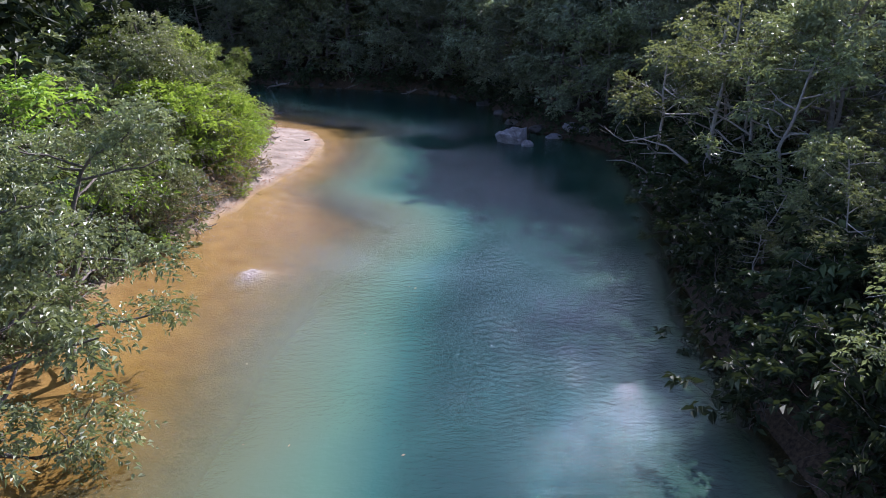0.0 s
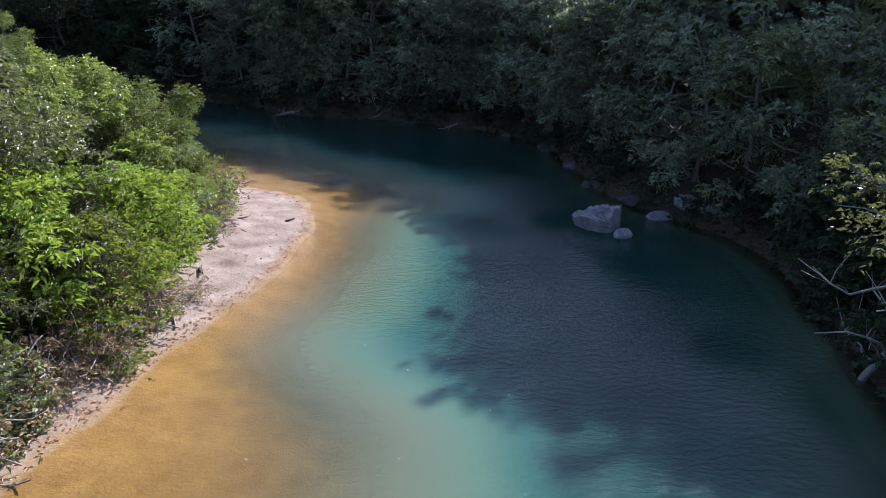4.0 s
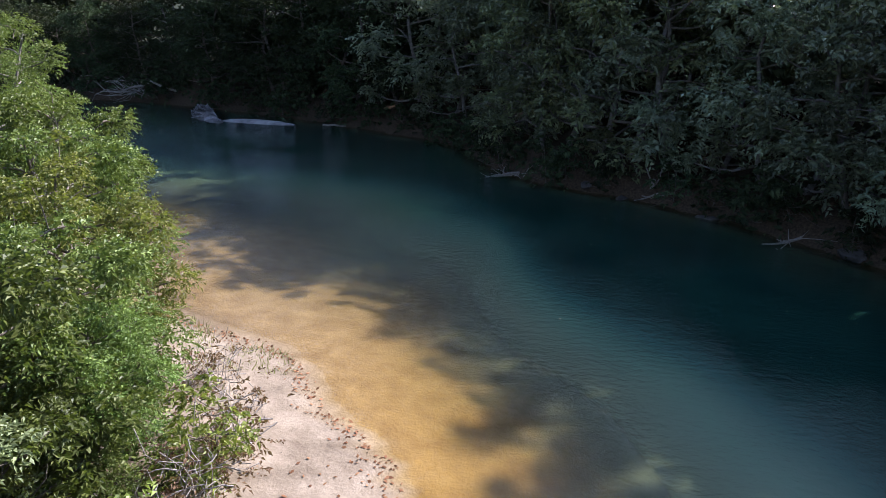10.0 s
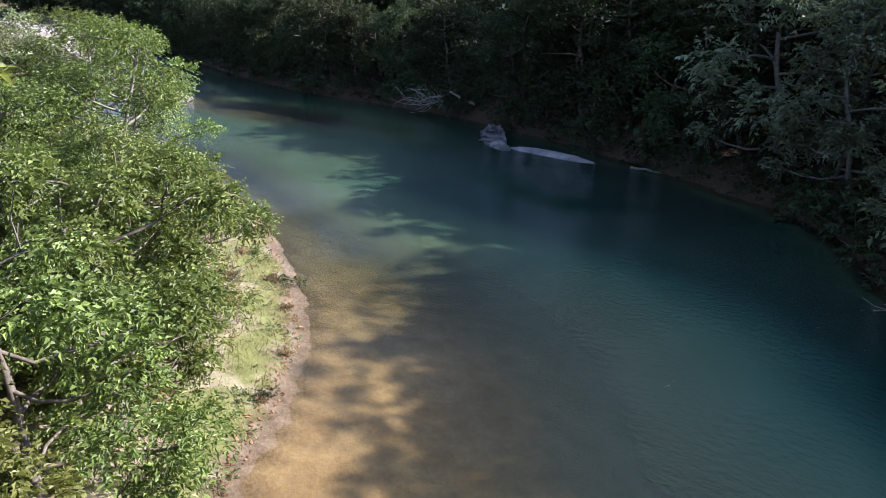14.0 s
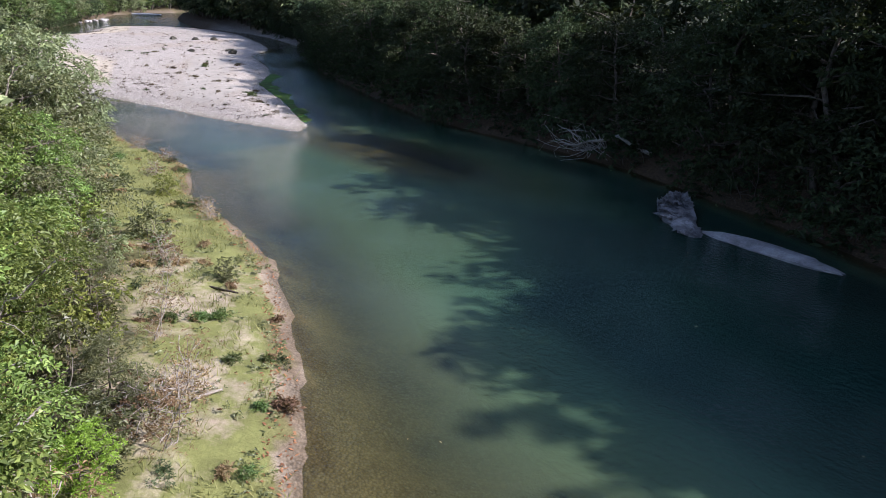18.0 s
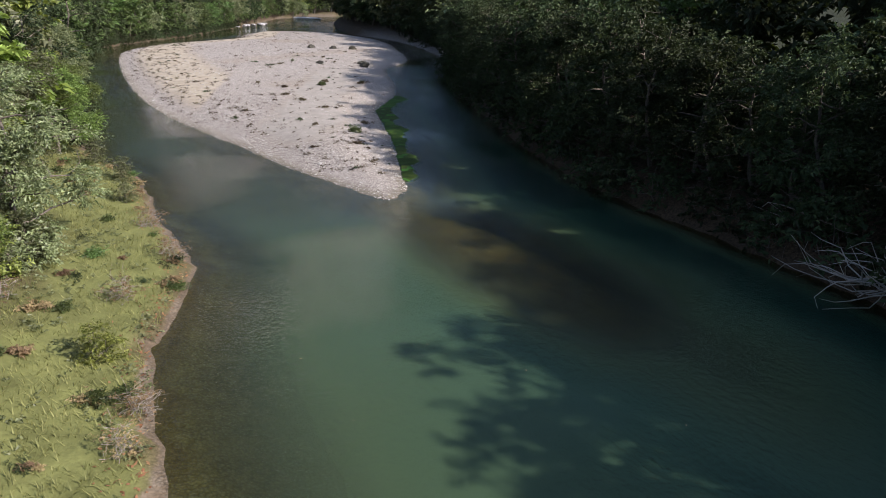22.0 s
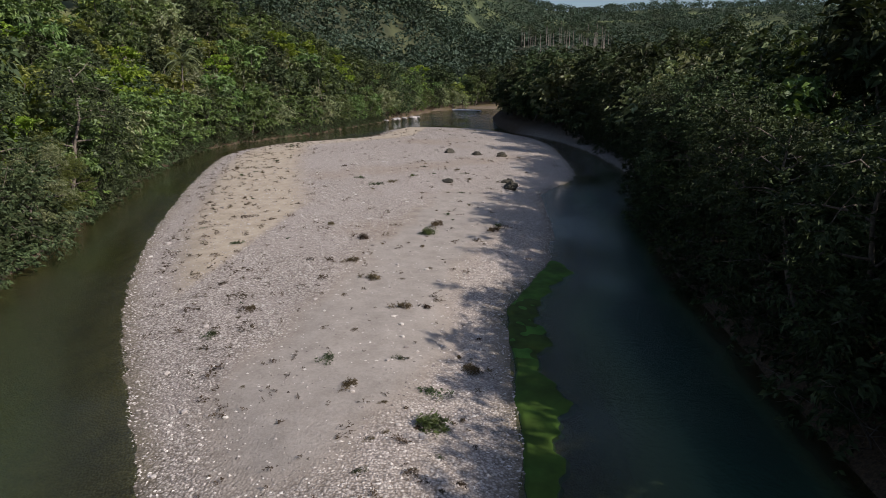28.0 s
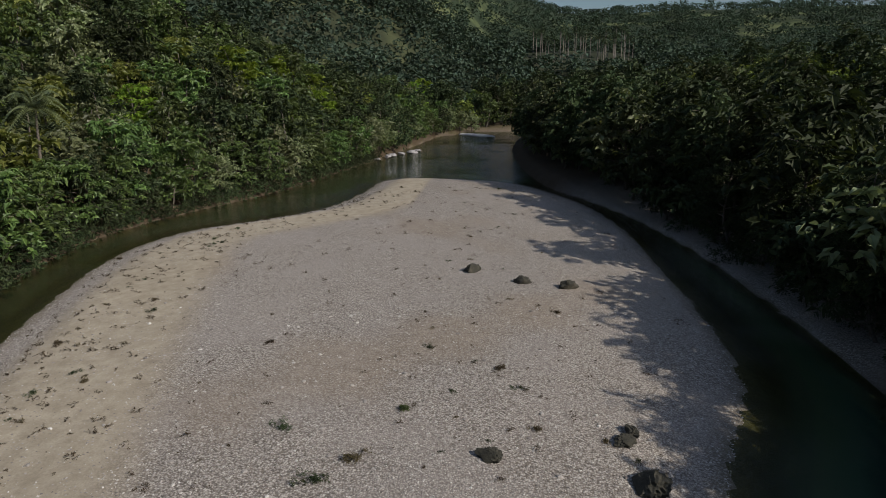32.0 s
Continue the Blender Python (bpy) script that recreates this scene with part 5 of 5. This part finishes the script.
for x0, x1, k in ((-95.5, -108.5, 1), (-107.0, -119.5, 2), (-118.0, -128.5, 3), (-127.0, -137.0, 4)):
    us, vs_ = np.linspace(x0, x1, 70), np.linspace(-0.6, 1, 26)
    U, V = np.meshgrid(us, vs_, indexing="ij")
    edge = np.interp(-U, [90, 101, 112, 126, 135, 150], [88.2, 89, 89.2, 88.8, 91.5, 93])
    fringe = np.sin(np.pi * (U - x0) / (x1 - x0)) ** 0.35
    wide = fringe * (1.2 + 0.35 * np.sin(U * 1.1 + k) + 0.18 * np.sin(U * 2.9) + 0.08 * np.sin(U * 7.3 + k) + 0.5 * step(-108, -116, U))
    Y = edge + V * wide
    Z = 0.075 * (1 - np.abs(V) ** 3) * fringe - 0.006 + 0.02 * lumps(U, Y, 3.0, k) * (1 - np.abs(V)) - 0.8 * np.maximum(0, -0.1 - V) - 1.5 * np.maximum(0, V - 0.9)
    me = mesh_from("algae_mat", np.stack([U, Y, Z], -1).reshape(-1, 3), grid_faces(70, 26), [ALGAE], True)
    put_values(me, "tone", (0.5 + 0.5 * lumps(U, Y, 1.6, k)).ravel() * 0.5)
    tagged(new("algae_mat", me), "bright green algae mat on the still channel", "algae", "algae along the channel")

# shrubs of the inner bank
SH = "shrubs of the inner bank"
for x, y, s, key in ((-13.6, 47.6, 0.8, "dryshrub"), (-12.9, 48.9, 0.6, "dryshrub"), (-14.3, 45.9, 0.9, "dryshrub"), (-15.3, 54.6, 1.1, "shrub0"), (-15.0, 56.6, 1.0, "dryshrub"), (-15.9, 52.9, 1.1, "shrub0"), (-16.2, 60.8, 1.1, "dryshrub"),
                     (-17.6, 63.9, 1.1, "dryshrub"), (-17.0, 62.2, 1.0, "shrub1"), (-20.4, 66.0, 0.9, "dryshrub"), (-14.2, 40.6, 0.8, "dryshrub"), (-14.0, 43.5, 0.7, "shrub0"), (-14.9, 36.0, 0.9, "dryshrub"), (-15.8, 58.9, 0.9, "shrub1"),
                     (-66.0, 77.6, 0.5, "dryshrub"), (-68.2, 77.6, 0.55, "dryshrub"), (-58.6, 75.2, 0.7, "dryshrub"), (-47.3, 75.7, 0.7, "dryshrub"), (-45.6, 74.6, 0.9, "dryshrub"), (-62.3, 74.5, 0.8, "shrub0"), (-56.2, 77.6, 0.45, "shrub0"),
                     (-81.5, 75.9, 0.6, "dryshrub"), (-86.6, 73.7, 0.6, "dryshrub"), (-91.5, 71.2, 0.6, "shrub0"), (-76.5, 74.9, 0.6, "dryshrub"), (-71.6, 75.6, 0.6, "shrub1"), (-97.0, 69.6, 0.7, "shrub0"), (-102.5, 66.2, 0.8, "shrub0")):
    plant(key, x, y, s, group=SH)
for p, d in along(LEFT_BANK, reach_of(LEFT_BANK, -15.5, 24), reach_of(LEFT_BANK, -11.6, 48), 1.3):
    n = np.array([-d[1], d[0]])
    q = p + n * (0.3 + random.random() * 1.9 + 0.9 * (p[1] > 38))
    plant(random.choice(["shrub0", "dryshrub", "dryshrub"]), q[0], q[1], random.uniform(0.7, 1.5), group=SH)
for p, d in along(LEFT_BANK, reach_of(LEFT_BANK, -22, 70), reach_of(LEFT_BANK, -105, 66), 1.8):
    n = np.array([-d[1], d[0]])
    deep = 4.4 + random.random() * 1.8 if -46 < p[0] else 6.4 + random.random() * 1.5
    q = p + n * deep
    key = random.choice(["shrub0", "shrub0", "shrub1", "dryshrub", "lime", "near1"])
    plant(key, q[0], q[1], random.uniform(0.6, 1.05) * (0.36 if key in ("lime", "near1") else 1), group=SH)

# dry brush heaps and dark tufts on the grass bank
WEED["heap"] = weed_mesh(6, 0.9, 420, 0.2, LEAF_DRY, 0.55)
for k in range(110):
    x = random.uniform(-106, -30)
    s = reach_of(LEFT_BANK, x, np.interp(-x, [30, 37, 46, 58, 79, 99, 106], [73, 76.7, 78.8, 80, 77, 70, 65]))
    for p, d in along(LEFT_BANK, s, s + 0.1, 1.0):
        q = p + np.array([-d[1], d[0]]) * random.choice((random.uniform(0.3, 1.0), random.uniform(0.8, 5.5), random.uniform(2.5, 6.5)))
        kind, text = random.choice((("heap", "brown heap of dried brush on the grass"), ("heap", "brown heap of dried brush on the grass"), ("green", "low dark green tuft on the grassy bank"), ("dark", "low dark green tuft on the grassy bank")))
        weed(kind, q[0], q[1], random.uniform(0.35, 0.85), text, "tufts and brush on the grass bank")

# grass and creeping plants of the inner bank: stuff
rng = np.random.default_rng(9)
gx_, gy_ = rng.uniform(-110, -19, 120000), rng.uniform(58, 81, 120000)
gz_, dl = survey(gx_, gy_)[:2]
patch = lumps(gx_, gy_, 0.9, 4) + 0.6 * lumps(gx_, gy_, 2.3, 2)
ok = (dl > 0.25) & (dl < 8.5) & (patch > 0.1 - 0.5 * step(-54, -72, gx_))
gx_, gy_, gz_ = gx_[ok], gy_[ok], gz_[ok]
k = len(gx_)
ang, lean = rng.uniform(0, 6.28, k), rng.uniform(0.05, 0.4, k)
tall = rng.uniform(0.08, 0.3, k)
wide = rng.uniform(0.012, 0.026, k)
root = np.stack([gx_, gy_, gz_ - 0.03], 1)
side = np.stack([np.cos(ang), np.sin(ang), 0 * ang], 1)
tip = root + np.stack([-np.sin(ang) * lean, np.cos(ang) * lean, tall], 1)
verts = np.stack([root - side * wide[:, None], root + side * wide[:, None], tip], 1).reshape(-1, 3)
tagged(new("grass", mesh_from("grass", verts, np.arange(3 * k).reshape(-1, 3), [GRASS])), "short yellow-green grass over the inner bank", "grass", kind="stuff")
cl = []
while len(cl) < 420:
    x, y = rng.uniform(-108, -26), rng.uniform(60, 81)
    z, a = survey(x, y)[:2]
    if 0.3 < a[0] < 8:
        cl.append((x, y, z[0] + 0.05, rng.uniform(0.2, 0.55)))
lv, lf = leaf_cloud(rng, cl, 14000, 0.12, 0.5, 0.6)
tagged(new("creepers", mesh_from("creepers", lv, lf, [LEAF_OLIVE])), "low creeping green plants over the bank", "ground cover", kind="stuff")


def scatter_leaves(name, spots, mat, label, size):
    s = np.array(spots)
    n = len(s)
    a = rng.uniform(0, 6.28, n)
    u = np.stack([np.cos(a), np.sin(a), rng.normal(0, 0.25, n)], 1) * (size * rng.uniform(0.6, 1.4, n))[:, None]
    v = np.stack([-np.sin(a), np.cos(a), rng.normal(0, 0.25, n)], 1) * (size * 0.55 * rng.uniform(0.6, 1.3, n))[:, None]
    verts = np.stack([s - u, s + v, s + u, s - v], 1).reshape(-1, 3)
    k = np.arange(n)[:, None] * 4
    tagged(new(name, mesh_from(name, verts, np.concatenate([k + [0, 1, 2], k + [0, 2, 3]], 1).reshape(-1, 3), [mat])), label, "leaves", kind="stuff")


spots = []
for p, d in along(LEFT_BANK, reach_of(LEFT_BANK, -14, 40), reach_of(LEFT_BANK, -106, 65), 0.045):
    n = np.array([-d[1], d[0]])
    q = p + n * (0.25 + abs(rng.normal(0, 0.35 if p[0] > -30 else 0.5))) + rng.normal(0, 0.15, 2)
    spots.append((q[0], q[1], 0.0))
for _ in range(260):
    y = rng.uniform(38, 66)
    spots.append((-11.2 - rng.uniform(0.5, 4.5), y, 0.0))
sx, sy = np.array(spots)[:, 0], np.array(spots)[:, 1]
sz, dl = survey(sx, sy)[:2]
scatter_leaves("fallen_leaves", np.stack([sx, sy, sz + 0.03], 1)[dl > 0.05], LEAF_RED, "rust-brown fallen leaves washed along the shore", 0.07)
fx_, fy_ = rng.uniform(-90, 5, 900), rng.uniform(8, 100, 900)
fz_ = survey(fx_, fy_)[0]
okf = fz_ < -0.4
scatter_leaves("floating_leaves", np.stack([fx_, fy_, 0 * fx_ + 0.012], 1)[okf][:130], LEAF_DRY, "few pale leaves floating on the river", 0.06)

# palms


def palm_meshes(seed, tall, fronds=15, length=3.2, mat=LEAF_DARK_SHADE, lean=0.3, bark=BARK_PALE):
    rg = np.random.default_rng(seed)
    lx, ly = rg.normal(0, lean, 2)
    stem = [((lx * (t / 8) ** 2, ly * (t / 8) ** 2, -0.5 + (tall + 0.5) * t / 8), 0.2 - 0.01 * t) for t in range(9)]
    trunk = mesh_from("trunk", *tubes([stem], 8), [bark], True)
    vs, fs = [], []
    for i in range(fronds):
        a, lift = i * 2.4, rg.uniform(-0.1, 1.0) if i % 2 else rg.uniform(0.7, 1.7)
        out = np.array([math.cos(a), math.sin(a), 0])
        acr = np.array([-math.sin(a), math.cos(a), 0])
        for s in range(20):
            t = (s + 1) / 20
            c = np.array([lx, ly, tall]) + out * length * t * (1 - 0.25 * lift) + np.array([0, 0, length * (lift * t - 1.25 * t * t)])
            for sg in (-1, 1):
                w = 0.7 * math.sin(math.pi * min(1, 0.15 + 0.8 * t)) * rg.uniform(0.85, 1.1)
                e = c + acr * sg * w + np.array([0, 0, -0.4 * w]) + out * 0.3
                b = len(vs)
                vs += [c, c + out * 0.11, e + out * 0.03, e - out * 0.02]
                fs.append((b, b + 1, b + 2, b + 3))
    return trunk, mesh_from("fronds", np.array(vs), np.array(fs), [mat])


PALMS = [palm_meshes(3, 11.5, 34, 3.6, LEAF_OLIVE, 0.3, BARK), palm_meshes(4, 11.5, 14, 3.0, LEAF_DARK_SHADE, 0.3, BARK_GREY)]


def palm(k, x, y, s, label, group, z=None):
    root = new("palm_tree")
    root.matrix_basis = pose(x, y, height(x, y) if z is None else z, 0, 0, random.uniform(0, 360)) @ Matrix.Diagonal((s, s, s, 1))
    part("trunk", PALMS[k][0], root)
    part("crown", PALMS[k][1], root)
    tagged(root, label, "palm tree", group)


palm(0, -212, 30.9, 1.2, "dark green palm tree standing above the hillside forest", "")
for k in range(46):
    x, y = random.uniform(-640, -575), random.uniform(100, 164)
    palm(1, x, y, random.uniform(1.15, 1.5), "tall royal palm with a pale straight trunk in the far grove", "far palm grove")

# gravel: stones that can be told apart, and the countless rest


def pebbles(count, low, high, seed):
    rg = np.random.default_rng(seed)
    x = rg.uniform(-245, -90, count * 4)
    y = rg.uniform(42, 99, count * 4)
    z, _, _, d, stony = survey(x, y)
    ok = (d > 0.1) & (rg.random(count * 4) < stony) & (rg.random(count * 4) < np.clip((x + 260) / 120, 0.25, 1))
    x, y, z = x[ok][:count], y[ok][:count], z[ok][:count]
    n = len(x)
    r = rg.uniform(low, high, n) * rg.uniform(0.7, 1.2, n)
    base = np.array([(1, 0, 0), (0, 1, 0), (-1, 0, 0), (0, -1, 0), (0, 0, 1), (0, 0, -0.6)], float)
    v = base[None] * (1 + rg.normal(0, 0.16, (n, 6, 3)))
    v = v * np.stack([r, r * rg.uniform(0.6, 0.95, n), r * rg.uniform(0.35, 0.6, n)], 1)[:, None, :]
    a = rg.uniform(0, 6.28, n)
    vx = v[..., 0] * np.cos(a)[:, None] - v[..., 1] * np.sin(a)[:, None]
    vy = v[..., 0] * np.sin(a)[:, None] + v[..., 1] * np.cos(a)[:, None]
    verts = np.stack([vx + x[:, None], vy + y[:, None], v[..., 2] + (z + r * 0.12)[:, None]], -1).reshape(-1, 3)
    tri = np.array([(0, 1, 4), (1, 2, 4), (2, 3, 4), (3, 0, 4), (1, 0, 5), (2, 1, 5), (3, 2, 5), (0, 3, 5)])
    return verts, (tri[None] + 6 * np.arange(n)[:, None, None]).reshape(-1, 3)


def pebble_material():
    m, n, l, b = shader("river_pebbles", 0.8, 0.25)
    g = n.new("ShaderNodeNewGeometry")
    o = n.new("ShaderNodeObjectInfo")
    pick = maths(n, l, 'FRACT', maths(n, l, 'ADD', g.outputs["Random Per Island"], o.outputs["Random"]))
    col = ramp(n, l, pick, [(0.0, (0.16, 0.14, 0.13)), (1.0, (0.64, 0.61, 0.57)), (0.3, (0.33, 0.3, 0.275)), (0.8, (0.5, 0.46, 0.42))])
    col = mixed(n, l, 0.4, col, ramp(n, l, noise_tex(n, l, 25, 3), [(0.3, (0.6, 0.58, 0.56)), (0.7, (1, 1, 1))]), 'MULTIPLY')
    l.new(col, b.inputs["Base Color"])
    return m


PEBBLE = pebble_material()
pv, pf = pebbles(80000, 0.03, 0.08, 4)
tagged(new("gravel", mesh_from("gravel", pv, pf, [PEBBLE])), "countless pale grey river pebbles over the bar", "gravel", kind="stuff")
COBBLES = []
for k in range(5):
    me = bpy.data.meshes.new("stone")
    bm = blob(300 + k, (1.0, 0.75, 0.5), 0.25, 2, 1)
    bm.to_mesh(me)
    bm.free()
    me.materials.append(PEBBLE)
    COBBLES.append(me)
made = 0
while made < 260:
    x, y = random.uniform(-190, -91), random.uniform(55, 92)
    z, _, _, d, _ = survey(x, y)
    if d[0] < 0.2:
        continue
    ob = new("stone", random.choice(COBBLES))
    s = random.uniform(0.1, 0.2)
    ob.parent = ground
    ob.matrix_basis = pose(x, y, z[0] + 0.15 * s, 0, 0, random.uniform(0, 360)) @ Matrix.Diagonal((s, s, s, 1))
    made += 1
